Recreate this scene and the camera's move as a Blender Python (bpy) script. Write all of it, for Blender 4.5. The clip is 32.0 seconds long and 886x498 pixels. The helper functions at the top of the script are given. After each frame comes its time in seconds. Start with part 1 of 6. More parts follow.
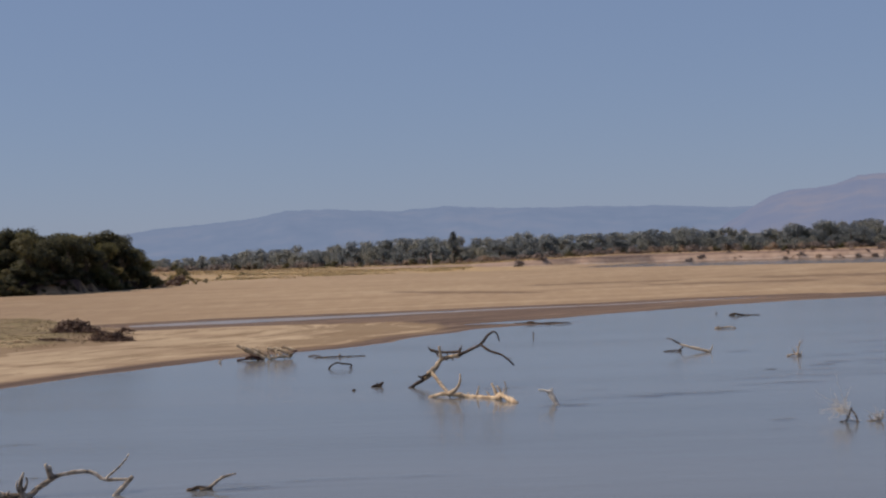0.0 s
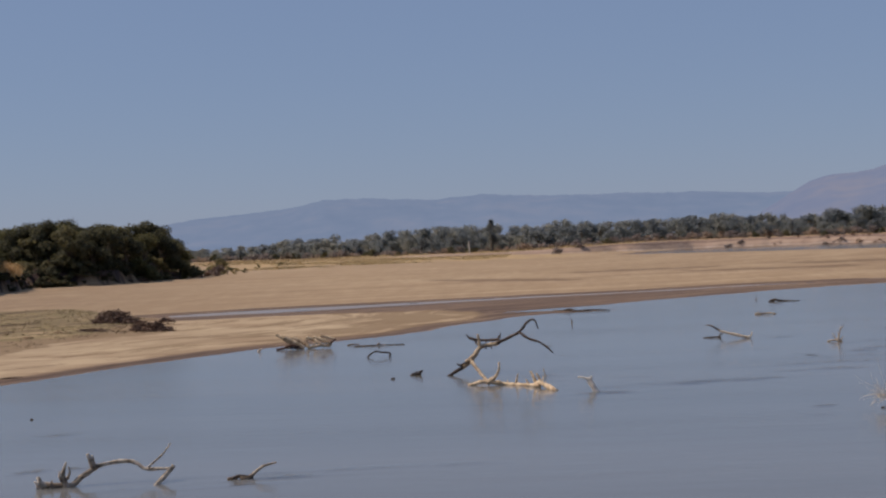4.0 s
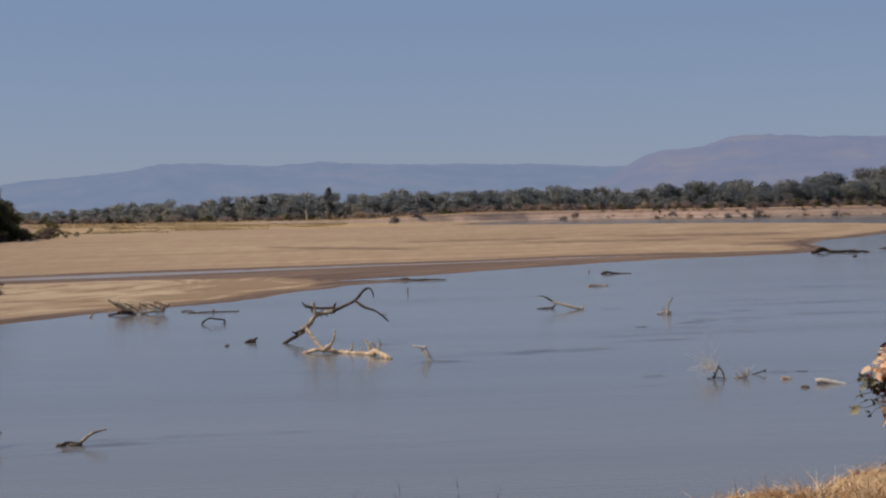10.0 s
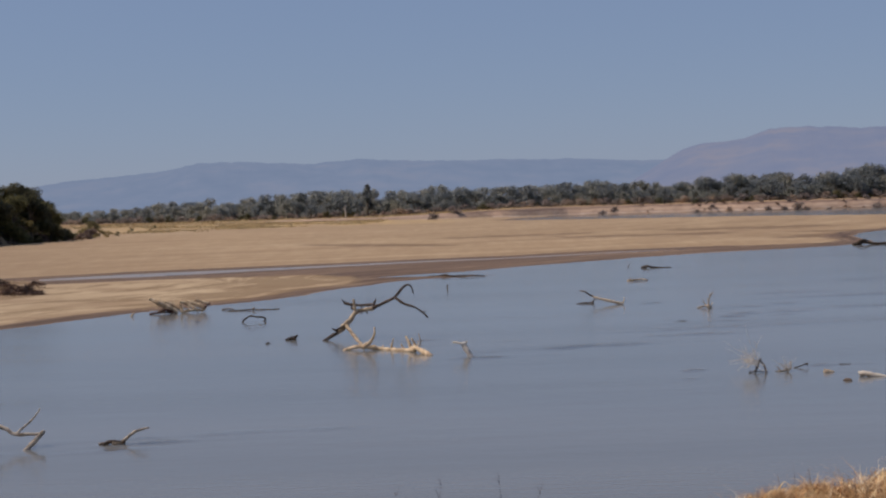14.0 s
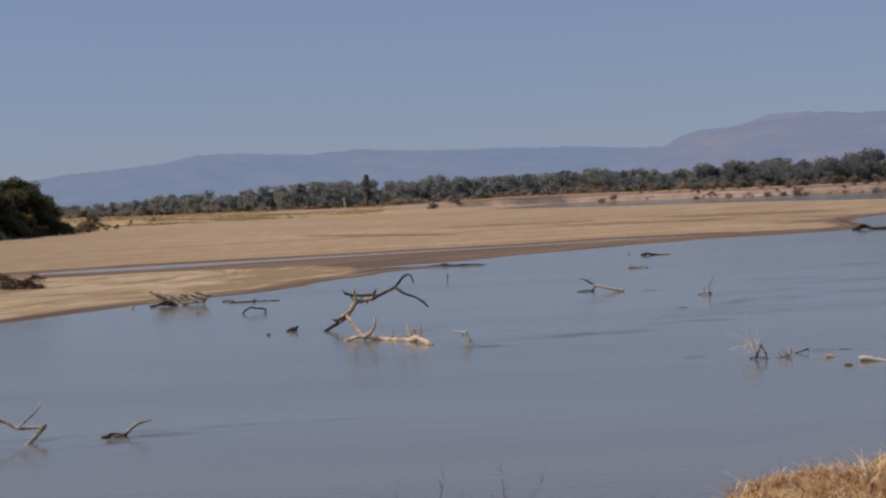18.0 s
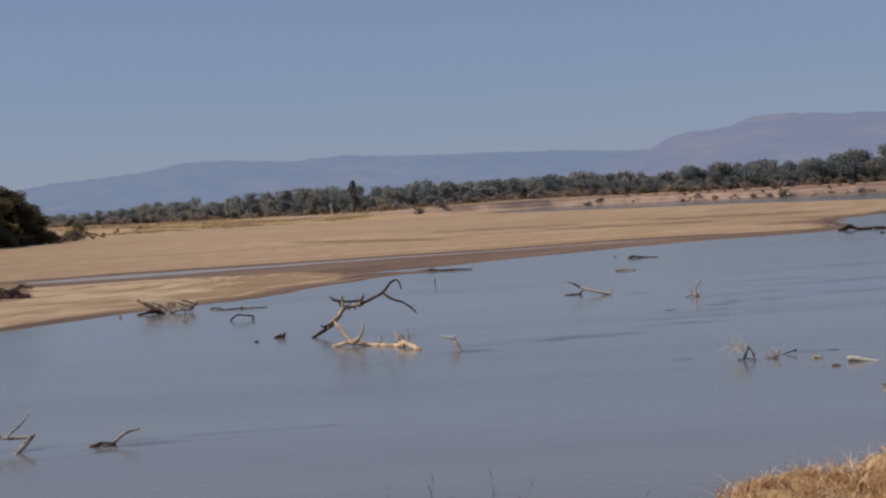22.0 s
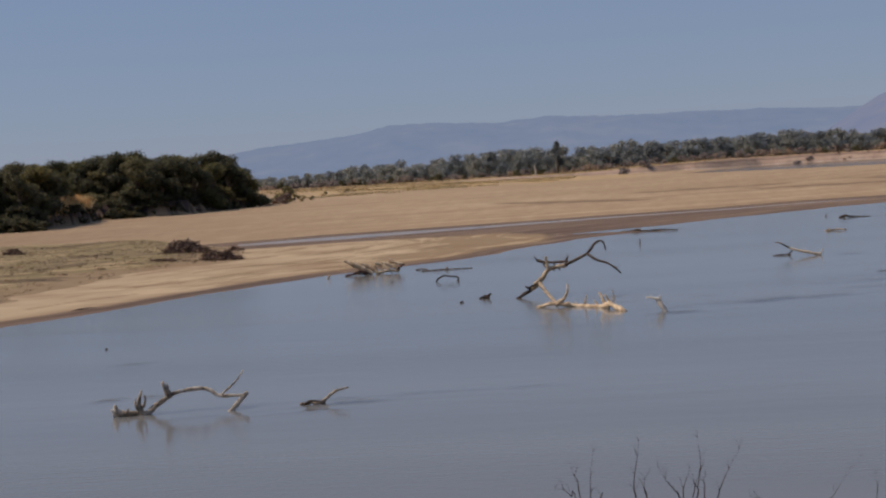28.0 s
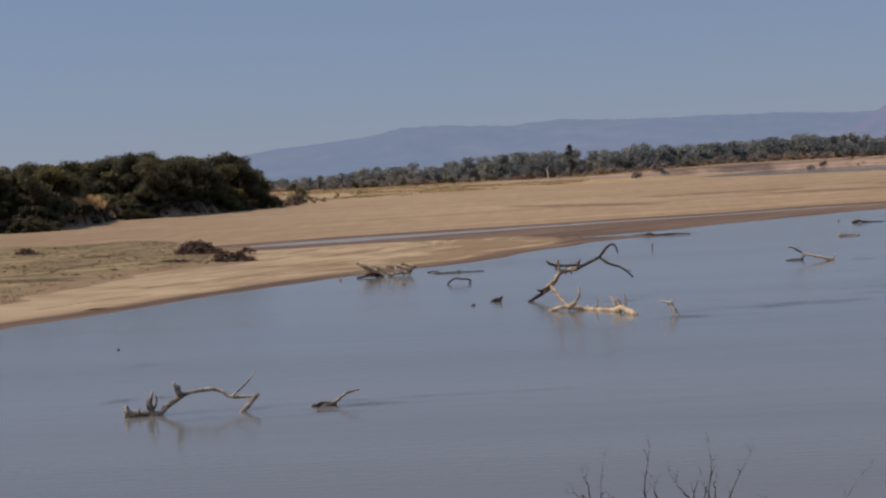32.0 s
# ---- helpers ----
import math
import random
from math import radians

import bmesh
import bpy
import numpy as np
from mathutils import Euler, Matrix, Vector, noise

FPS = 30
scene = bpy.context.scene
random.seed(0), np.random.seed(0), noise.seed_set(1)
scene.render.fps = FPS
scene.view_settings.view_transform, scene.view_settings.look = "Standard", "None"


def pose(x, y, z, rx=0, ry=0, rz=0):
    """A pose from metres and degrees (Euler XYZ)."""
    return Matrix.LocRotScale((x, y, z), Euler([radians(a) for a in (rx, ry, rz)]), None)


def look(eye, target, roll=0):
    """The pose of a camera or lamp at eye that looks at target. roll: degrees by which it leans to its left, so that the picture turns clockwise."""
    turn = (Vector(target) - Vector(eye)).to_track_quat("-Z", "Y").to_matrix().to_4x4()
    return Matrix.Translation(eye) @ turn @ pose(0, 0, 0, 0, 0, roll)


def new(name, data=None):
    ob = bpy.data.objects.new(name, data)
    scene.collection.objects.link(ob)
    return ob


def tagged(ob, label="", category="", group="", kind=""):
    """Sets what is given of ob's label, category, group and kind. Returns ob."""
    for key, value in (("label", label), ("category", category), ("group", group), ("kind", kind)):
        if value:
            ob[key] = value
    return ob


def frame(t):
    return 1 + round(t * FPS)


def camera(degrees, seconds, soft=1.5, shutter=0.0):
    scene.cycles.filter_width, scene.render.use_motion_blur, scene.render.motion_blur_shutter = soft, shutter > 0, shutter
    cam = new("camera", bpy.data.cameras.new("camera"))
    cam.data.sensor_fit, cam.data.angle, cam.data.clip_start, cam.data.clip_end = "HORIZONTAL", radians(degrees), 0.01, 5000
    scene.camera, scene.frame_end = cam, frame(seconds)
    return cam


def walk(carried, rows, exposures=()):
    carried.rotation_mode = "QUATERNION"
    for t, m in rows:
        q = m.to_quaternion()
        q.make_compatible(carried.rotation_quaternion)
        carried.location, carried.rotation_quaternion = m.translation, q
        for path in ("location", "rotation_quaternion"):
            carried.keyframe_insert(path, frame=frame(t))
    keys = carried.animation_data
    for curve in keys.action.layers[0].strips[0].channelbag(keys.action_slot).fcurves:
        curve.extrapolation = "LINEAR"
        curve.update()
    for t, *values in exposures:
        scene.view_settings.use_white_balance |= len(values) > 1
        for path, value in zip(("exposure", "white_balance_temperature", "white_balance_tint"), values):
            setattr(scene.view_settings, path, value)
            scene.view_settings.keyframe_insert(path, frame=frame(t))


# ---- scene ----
# The camera stands on the river bank and pans by hand: seconds, heading, pitch and roll in degrees.
EYE = Vector((0.0, 0.0, 6.5))
cam = camera(31.37, 32.0, soft=2.3)
TURNS = [
    (0.0, -3.308, 0.203, -1.799),
    (0.5, -3.367, 0.102, -1.844),
    (1.0, -3.298, 0.105, -1.862),
    (1.5, -3.451, 0.022, -2.150),
    (2.0, -3.700, -0.020, -2.472),
    (2.5, -3.984, -0.042, -2.427),
    (3.0, -4.446, -0.136, -2.197),
    (3.5, -4.693, -0.167, -2.253),
    (5.5, -4.633, -0.469, -2.366),
    (6.0, -4.694, -0.831, -2.598),
    (6.5, -4.638, -0.836, -2.521),
    (7.0, -4.494, -0.695, -2.518),
    (7.5, -4.436, -0.637, -1.789),
    (8.0, 0.668, -0.985, -0.944),
    (8.5, 2.229, -1.327, -0.719),
    (9.0, 2.597, -1.560, -0.620),
    (9.5, 1.932, -1.501, -0.964),
    (10.0, 1.174, -1.495, -1.156),
    (10.5, 0.693, -1.499, -1.026),
    (11.0, 0.305, -1.544, -1.119),
    (11.5, 0.253, -1.533, -1.287),
    (12.0, 0.111, -1.517, -1.247),
    (12.5, 0.180, -1.484, -1.573),
    (13.0, 0.015, -1.471, -1.526),
    (13.5, -0.145, -1.507, -1.683),
    (14.0, -0.249, -1.603, -1.774),
    (14.5, -0.473, -1.751, -1.709),
    (16.5, -0.189, -1.748, -2.162),
    (17.0, -0.139, -1.910, -2.228),
    (17.5, -0.183, -1.947, -2.223),
    (18.0, -0.252, -1.988, -2.395),
    (18.5, -0.133, -1.966, -2.627),
    (19.0, -0.095, -1.926, -2.664),
    (19.5, -0.263, -1.941, -2.378),
    (20.0, -0.242, -1.986, -2.722),
    (20.5, 0.072, -1.952, -2.786),
    (21.0, 0.129, -1.906, -2.765),
    (21.5, 0.040, -1.864, -2.791),
    (22.0, 0.221, -1.830, -3.001),
    (22.5, 0.306, -1.808, -3.145),
    (23.0, 0.381, -1.806, -3.289),
    (23.5, 0.528, -1.763, -2.752),
    (24.0, 0.514, -1.763, -3.216),
    (24.5, 0.242, -1.940, -4.685),
    (25.0, -1.115, -2.057, -4.948),
    (25.5, -2.536, -2.103, -4.146),
    (26.0, -4.682, -2.612, -3.770),
    (26.5, -5.527, -2.649, -3.812),
    (28.5, -7.469, -2.857, -3.486),
    (29.0, -7.286, -2.833, -3.521),
    (29.5, -7.042, -2.811, -3.629),
    (30.0, -7.017, -2.797, -3.529),
    (30.5, -7.114, -2.778, -3.365),
    (31.0, -7.388, -2.744, -3.296),
    (31.5, -7.504, -2.715, -3.191),
    (32.0, -7.690, -2.704, -3.198),
]


def aim(heading, pitch, roll):
    h, p = radians(heading), radians(pitch)
    way = Vector((math.sin(h) * math.cos(p), math.cos(h) * math.cos(p), math.sin(p)))
    return look(EYE, EYE + way * 100, roll)


walk(cam, [(t, aim(h, p, r)) for t, h, p, r in TURNS], exposures=[(0.0, -0.03, 6650, 16.0), (24.0, -0.03, 6730, 16.0), (28.0, -0.07, 6750, 16.0), (32.0, -0.07, 6750, 16.0)])

# ---- light ----
SUN_AZ, SUN_EL = -95.0, 50.0
world = bpy.data.worlds.new("sky")
scene.world = world
world.use_nodes = True
wn = world.node_tree.nodes
wn.clear()
w_out = wn.new("ShaderNodeOutputWorld")
w_bg = wn.new("ShaderNodeBackground")
w_sky = wn.new("ShaderNodeTexSky")
w_sky.sky_type = "NISHITA"
w_sky.sun_disc = False
w_sky.sun_elevation = radians(SUN_EL)
w_sky.sun_rotation = radians(SUN_AZ % 360)
w_sky.air_density, w_sky.dust_density, w_sky.ozone_density = 1.0, 0.2, 3.0
w_bg.inputs["Strength"].default_value = 0.07
w_mix = wn.new("ShaderNodeMix")          # dry-season haze evens the sky out
w_mix.data_type = "RGBA"
w_mix.inputs[0].default_value = 0.69
w_mix.inputs[7].default_value = (2.66, 3.88, 6.36, 1)
world.node_tree.links.new(w_sky.outputs[0], w_mix.inputs[6])
world.node_tree.links.new(w_mix.outputs[2], w_bg.inputs["Color"])
world.node_tree.links.new(w_bg.outputs[0], w_out.inputs["Surface"])

sun_data = bpy.data.lights.new("sun", "SUN")
sun_data.energy, sun_data.angle, sun_data.color = 3.7, radians(0.6), (1.0, 0.90, 0.76)
sun = new("sun", sun_data)
s_az, s_el = radians(SUN_AZ), radians(SUN_EL)
SUN_WAY = Vector((math.sin(s_az) * math.cos(s_el), math.cos(s_az) * math.cos(s_el), math.sin(s_el)))
sun.matrix_world = look(SUN_WAY * 200, (0, 0, 0))


# ---- materials ----
class Mat:
    """A node material with short helpers."""

    def __init__(self, name, rough=0.8):
        self.m = bpy.data.materials.new(name)
        self.m.use_nodes = True
        self.t = self.m.node_tree
        self.b = self.t.nodes["Principled BSDF"]
        self.b.inputs["Roughness"].default_value = rough
        self.b.inputs["Specular IOR Level"].default_value = 0.25

    def node(self, kind, **values):
        n = self.t.nodes.new(kind)
        for k, v in values.items():
            n.inputs[k.replace("_", " ")].default_value = v
        return n

    def link(self, a, b):
        self.t.links.new(a, b)

    def coords(self, scale=(1, 1, 1), turn=0.0, space="Object"):
        c = self.t.nodes.new("ShaderNodeTexCoord")
        m = self.t.nodes.new("ShaderNodeMapping")
        m.inputs["Scale"].default_value = scale
        m.inputs["Rotation"].default_value = (0, 0, radians(turn))
        self.link(c.outputs[space], m.inputs["Vector"])
        return m.outputs[0]

    def stretched(self, angle, along, across):
        """Ground coordinates drawn out along a heading on the plan, in degrees from x."""
        c = self.t.nodes.new("ShaderNodeTexCoord")
        turn, draw = self.t.nodes.new("ShaderNodeMapping"), self.t.nodes.new("ShaderNodeMapping")
        turn.inputs["Rotation"].default_value = (0, 0, radians(-angle))
        draw.inputs["Scale"].default_value = (along, across, 1)
        self.link(c.outputs["Object"], turn.inputs["Vector"])
        self.link(turn.outputs[0], draw.inputs["Vector"])
        return draw.outputs[0]

    def shoreline(self, across, along):
        """Coordinates that follow the water's edge: metres from the water, and metres along the bar."""
        way = self.t.nodes.new("ShaderNodeSeparateXYZ")
        self.link(self.stretched(40, 1, 1), way.inputs[0])
        v = self.t.nodes.new("ShaderNodeCombineXYZ")
        self.link(self.calc("MULTIPLY", self.attr("shore"), across), v.inputs[0])
        self.link(self.calc("MULTIPLY", way.outputs[0], along), v.inputs[1])
        return v.outputs[0]

    def noise(self, vec, scale, detail=4.0, rough=0.55):
        n = self.node("ShaderNodeTexNoise", Scale=scale, Detail=detail, Roughness=rough)
        self.link(vec, n.inputs["Vector"])
        return n.outputs["Fac"]

    def ramp(self, fac, *stops):
        r = self.t.nodes.new("ShaderNodeValToRGB")
        e = r.color_ramp.elements
        while len(e) < len(stops):
            e.new(0.5)
        for s, (p, c) in zip(e, stops):
            s.position = p
            s.color = (*c, 1) if len(c) == 3 else c
        self.link(fac, r.inputs[0])
        return r.outputs[0]

    def mix(self, fac, a, b, blend="MIX"):
        n = self.t.nodes.new("ShaderNodeMix")
        n.data_type, n.blend_type = "RGBA", blend
        for sock, v in ((n.inputs[0], fac), (n.inputs[6], a), (n.inputs[7], b)):
            if isinstance(v, (int, float)):
                sock.default_value = v
            elif isinstance(v, tuple):
                sock.default_value = (*v, 1)
            else:
                self.link(v, sock)
        return n.outputs[2]

    def calc(self, op, a, b=0.0, clamp=False):
        n = self.t.nodes.new("ShaderNodeMath")
        n.operation, n.use_clamp = op, clamp
        for sock, v in ((n.inputs[0], a), (n.inputs[1], b)):
            if isinstance(v, (int, float)):
                sock.default_value = v
            else:
                self.link(v, sock)
        return n.outputs[0]

    def attr(self, name):
        n = self.t.nodes.new("ShaderNodeAttribute")
        n.attribute_name = name
        return n.outputs["Fac"]

    def per_object(self):
        return self.t.nodes.new("ShaderNodeObjectInfo").outputs["Random"]

    def per_island(self):
        return self.t.nodes.new("ShaderNodeNewGeometry").outputs["Random Per Island"]

    def color(self, c):
        if isinstance(c, tuple):
            self.b.inputs["Base Color"].default_value = (*c, 1)
        else:
            self.link(c, self.b.inputs["Base Color"])

    def bump(self, height, strength=0.5, distance=0.05):
        n = self.node("ShaderNodeBump", Strength=strength, Distance=distance)
        self.link(height, n.inputs["Height"])
        self.link(n.outputs[0], self.b.inputs["Normal"])


def ground_material():
    k = Mat("sand_and_soil", 0.9)
    flat = k.coords()
    wide = k.noise(flat, 0.03, 5)
    grain = k.noise(flat, 2.2, 5, 0.65)
    bands = k.noise(k.shoreline(0.16, 0.012), 1.0, 4, 0.55)
    fine_bands = k.noise(k.shoreline(0.85, 0.045), 1.0, 5, 0.6)
    sweep = k.noise(k.stretched(22, 0.018, 0.11), 1.0, 6, 0.6)
    dry = k.ramp(bands, (0.34, (0.255, 0.172, 0.098)), (0.46, (0.335, 0.234, 0.135)), (0.56, (0.395, 0.284, 0.168)), (0.66, (0.49, 0.366, 0.226)))
    dry = k.mix(0.38, dry, k.ramp(sweep, (0.36, (0.285, 0.194, 0.112)), (0.5, (0.362, 0.256, 0.150)), (0.64, (0.445, 0.328, 0.200))))
    dry = k.mix(k.calc("MULTIPLY", wide, 0.35), dry, (0.33, 0.217, 0.130))
    # sand turns darker and duller towards the left of the plan
    dry = k.mix(k.calc("MULTIPLY", k.attr("tone"), 0.72), dry, (0.238, 0.163, 0.100))
    pale_line = k.ramp(k.noise(k.stretched(24, 0.008, 0.10), 1.0, 3, 0.5), (0.545, (0, 0, 0)), (0.575, (1, 1, 1)), (0.61, (0, 0, 0)))
    dry = k.mix(k.calc("MULTIPLY", pale_line, 0.6), dry, (0.53, 0.405, 0.258))
    dark_line = k.ramp(k.noise(k.stretched(16, 0.016, 0.20), 1.0, 4, 0.55), (0.60, (0, 0, 0)), (0.65, (1, 1, 1)))
    dry = k.mix(k.calc("MULTIPLY", dark_line, 0.50), dry, (0.205, 0.132, 0.076))
    rim = k.ramp(fine_bands, (0.54, (0, 0, 0)), (0.66, (1, 1, 1)))
    dry = k.mix(k.calc("MULTIPLY", rim, 0.40), dry, (0.24, 0.158, 0.090))
    dimple = k.ramp(k.noise(k.stretched(40, 0.5, 1.2), 0.55, 7, 0.78), (0.48, (0, 0, 0)), (0.62, (1, 1, 1)))
    dry = k.mix(k.calc("MULTIPLY", dimple, 0.24), dry, (0.22, 0.145, 0.084))
    glint = k.ramp(k.noise(k.stretched(60, 0.35, 0.9), 0.5, 7, 0.78), (0.53, (0, 0, 0)), (0.64, (1, 1, 1)))
    dry = k.mix(k.calc("MULTIPLY", glint, 0.22), dry, (0.53, 0.405, 0.262))
    mottle = k.noise(k.coords((0.55, 0.09, 1)), 1.0, 6, 0.72)
    dry = k.mix(k.calc("MULTIPLY", k.ramp(mottle, (0.47, (0, 0, 0)), (0.62, (1, 1, 1))), 0.22), dry, (0.235, 0.155, 0.090))
    dry = k.mix(k.calc("MULTIPLY", k.ramp(mottle, (0.38, (1, 1, 1)), (0.50, (0, 0, 0))), 0.18), dry, (0.51, 0.390, 0.248))
    dry = k.mix(k.calc("MULTIPLY", grain, 0.30), dry, (0.29, 0.196, 0.114))
    damp = k.ramp(k.noise(k.shoreline(0.9, 0.04), 1.0, 6, 0.66), (0.38, (0.062, 0.036, 0.022)), (0.48, (0.122, 0.074, 0.046)), (0.56, (0.178, 0.113, 0.070)), (0.66, (0.27, 0.185, 0.112)))
    wet = k.calc("ADD", k.attr("wet"), k.calc("MULTIPLY", k.calc("SUBTRACT", k.noise(k.shoreline(0.30, 0.06), 1.0, 6, 0.68), 0.5), 1.5))
    wet = k.ramp(wet, (0.36, (0, 0, 0)), (0.66, (1, 1, 1)))
    wet = k.calc("MULTIPLY", wet, k.attr("wettable"), True)
    stain = k.ramp(k.calc("ADD", k.attr("stain"), k.calc("MULTIPLY", k.calc("SUBTRACT", k.noise(k.shoreline(0.42, 0.10), 1.0, 6, 0.68), 0.5), 2.6)), (0.62, (0, 0, 0)), (0.80, (1, 1, 1)))
    dry = k.mix(k.calc("MULTIPLY", k.attr("bleached"), k.calc("ADD", 0.10, k.calc("MULTIPLY", wide, 0.6))), dry, (0.56, 0.435, 0.275))
    sand = k.mix(k.calc("MULTIPLY", stain, 0.7), dry, (0.19, 0.122, 0.062))
    # thin shade of the bar's small steps, put into the sand colour
    sand = k.mix(k.calc("MULTIPLY", k.attr("step_shade"), 0.85), sand, (0.17, 0.108, 0.062))
    sand = k.mix(k.calc("MULTIPLY", wet, 0.93), sand, damp)
    straw = k.ramp(k.noise(flat, 0.5, 6, 0.7), (0.3, (0.22, 0.14, 0.068)), (0.5, (0.34, 0.222, 0.108)), (0.7, (0.46, 0.32, 0.17)))
    green = k.ramp(k.noise(k.stretched(50, 0.28, 0.75), 0.42, 7, 0.76), (0.41, (0.36, 0.255, 0.142)), (0.465, (0.235, 0.178, 0.084)), (0.515, (0.158, 0.126, 0.056)), (0.545, (0.26, 0.180, 0.096)), (0.59, (0.095, 0.062, 0.034)))
    earth = k.t.nodes.new("ShaderNodeSeparateXYZ")
    k.link(flat, earth.inputs[0])
    rise = k.calc("ADD", earth.outputs[2], k.calc("MULTIPLY", k.calc("SUBTRACT", k.noise(flat, 0.07, 6, 0.7), 0.5), 2.2))
    clay = k.ramp(k.calc("MULTIPLY", rise, 0.2), (0.03, (0.24, 0.178, 0.142)), (0.13, (0.54, 0.445, 0.380)), (0.22, (0.30, 0.215, 0.165)), (0.40, (0.42, 0.308, 0.228)), (0.55, (0.32, 0.226, 0.168)), (0.62, (0.135, 0.090, 0.072)), (0.70, (0.30, 0.212, 0.158)), (0.84, (0.18, 0.126, 0.094)))
    clay = k.mix(k.calc("MULTIPLY", k.ramp(k.noise(k.coords((1, 1, 2.5)), 0.16, 7, 0.75), (0.40, (0, 0, 0)), (0.62, (1, 1, 1))), 0.55), clay, (0.21, 0.138, 0.104))
    patch = k.ramp(k.calc("ADD", k.attr("green"), k.calc("MULTIPLY", k.calc("SUBTRACT", k.noise(k.stretched(35, 0.5, 0.9), 0.30, 6, 0.7), 0.5), 2.6)), (0.58, (0, 0, 0)), (0.75, (1, 1, 1)))
    stubble = k.calc("MULTIPLY", k.attr("gold"), k.ramp(k.noise(k.coords((0.08, 0.03, 1)), 1.0, 6, 0.7), (0.40, (0, 0, 0)), (0.55, (1, 1, 1))))
    c = k.mix(k.calc("MULTIPLY", stubble, 0.75), k.mix(patch, sand, green), (0.46, 0.315, 0.140))
    c = k.mix(k.attr("terrace"), c, straw)
    c = k.mix(k.attr("scarp"), c, clay)
    # loam under the grove, its colour darkened to carry the bank's shade
    shaded_loam = k.ramp(k.noise(flat, 0.5, 5, 0.65), (0.3, (0.030, 0.019, 0.019)), (0.58, (0.060, 0.038, 0.034)), (0.80, (0.15, 0.098, 0.066)))
    c = k.mix(k.attr("shaded_loam"), c, shaded_loam)
    k.color(c)
    r = k.mix(wet, (0.92, 0.92, 0.92), (0.72, 0.72, 0.72))
    k.link(r, k.b.inputs["Roughness"])
    k.bump(k.calc("ADD", k.calc("MULTIPLY", grain, 0.5), k.calc("MULTIPLY", fine_bands, 0.6)), 0.5, 0.10)
    return k.m


def water_material():
    k = Mat("muddy_river_water", 0.11)
    k.b.inputs["IOR"].default_value = 1.33
    k.b.inputs["Specular IOR Level"].default_value = 0.5
    tone = k.noise(k.coords((0.12, 1, 1), -12), 0.12, 4)
    shoal = k.attr("shoal")
    k.link(k.calc("ADD", 0.13, k.calc("MULTIPLY", shoal, 0.25)), k.b.inputs["Roughness"])
    k.link(k.calc("SUBTRACT", 0.5, k.calc("MULTIPLY", shoal, 0.22)), k.b.inputs["Specular IOR Level"])
    # riffle streaks: the duller reflection of rough water put into the base colour
    k.color(k.mix(k.calc("MULTIPLY", k.attr("riffle"), 0.95), k.mix(k.calc("MULTIPLY", shoal, 0.75), k.ramp(tone, (0.3, (0.145, 0.146, 0.140)), (0.7, (0.180, 0.180, 0.173))), (0.32, 0.265, 0.215)), (0.050, 0.056, 0.070)))
    flow = k.coords((0.55, 1, 1), -12)
    ripple = k.noise(flow, 3.2, 4, 0.55)
    swell = k.noise(k.coords((0.2, 1, 1), -12), 0.5, 3, 0.5)
    calm = k.ramp(k.noise(k.coords((0.06, 1, 1), -12), 0.16, 4), (0.40, (0.25, 0.25, 0.25)), (0.68, (1, 1, 1)))
    seam = k.ramp(k.noise(k.coords((0.22, 1, 1), -10), 0.33, 4, 0.55), (0.60, (0, 0, 0)), (0.72, (1, 1, 1)))
    chop = k.calc("MULTIPLY", k.noise(k.coords((0.6, 1, 1), -12), 3.2, 2, 0.5), k.calc("ADD", k.calc("MULTIPLY", seam, 0.6), k.calc("MULTIPLY", k.attr("riffle"), 5.0)))
    k.bump(k.calc("ADD", k.calc("ADD", k.calc("MULTIPLY", ripple, calm), k.calc("MULTIPLY", swell, 0.8)), chop), 0.16, 0.10)
    return k.m


def wood_material(name, dark, mid, light):
    k = Mat(name, 0.85)
    along = k.noise(k.coords((1, 1, 1)), 3.0, 5, 0.7)
    fine = k.noise(k.coords((4, 4, 4)), 9.0, 4, 0.7)
    c = k.ramp(along, (0.40, dark), (0.51, mid), (0.64, light))
    c = k.mix(k.calc("MULTIPLY", fine, 0.4), c, mid)
    k.color(c)
    k.bump(fine, 0.6, 0.03)
    return k.m


def leaf_material(name, dark, mid, light, rough=0.55, thin_share=0.40):
    k = Mat(name, rough)
    c = k.ramp(k.per_island(), (0.1, dark), (0.55, mid), (0.95, light))
    tint = k.ramp(k.per_object(), (0.0, tuple(v * 0.55 for v in mid)), (0.5, mid), (1.0, (mid[0] * 1.7, mid[1] * 1.45, mid[2] * 1.05)))
    c = k.mix(0.5, c, tint)
    k.color(c)
    thin = k.t.nodes.new("ShaderNodeBsdfTranslucent")
    k.link(c, thin.inputs["Color"])
    both = k.t.nodes.new("ShaderNodeMixShader")
    both.inputs[0].default_value = thin_share
    k.link(k.b.outputs[0], both.inputs[1])
    k.link(thin.outputs[0], both.inputs[2])
    k.link(both.outputs[0], k.t.nodes["Material Output"].inputs["Surface"])
    return k.m


def straw_material(name, dark, mid, light):
    k = Mat(name, 0.75)
    k.color(k.ramp(k.per_island(), (0.05, dark), (0.5, mid), (0.95, light)))
    return k.m


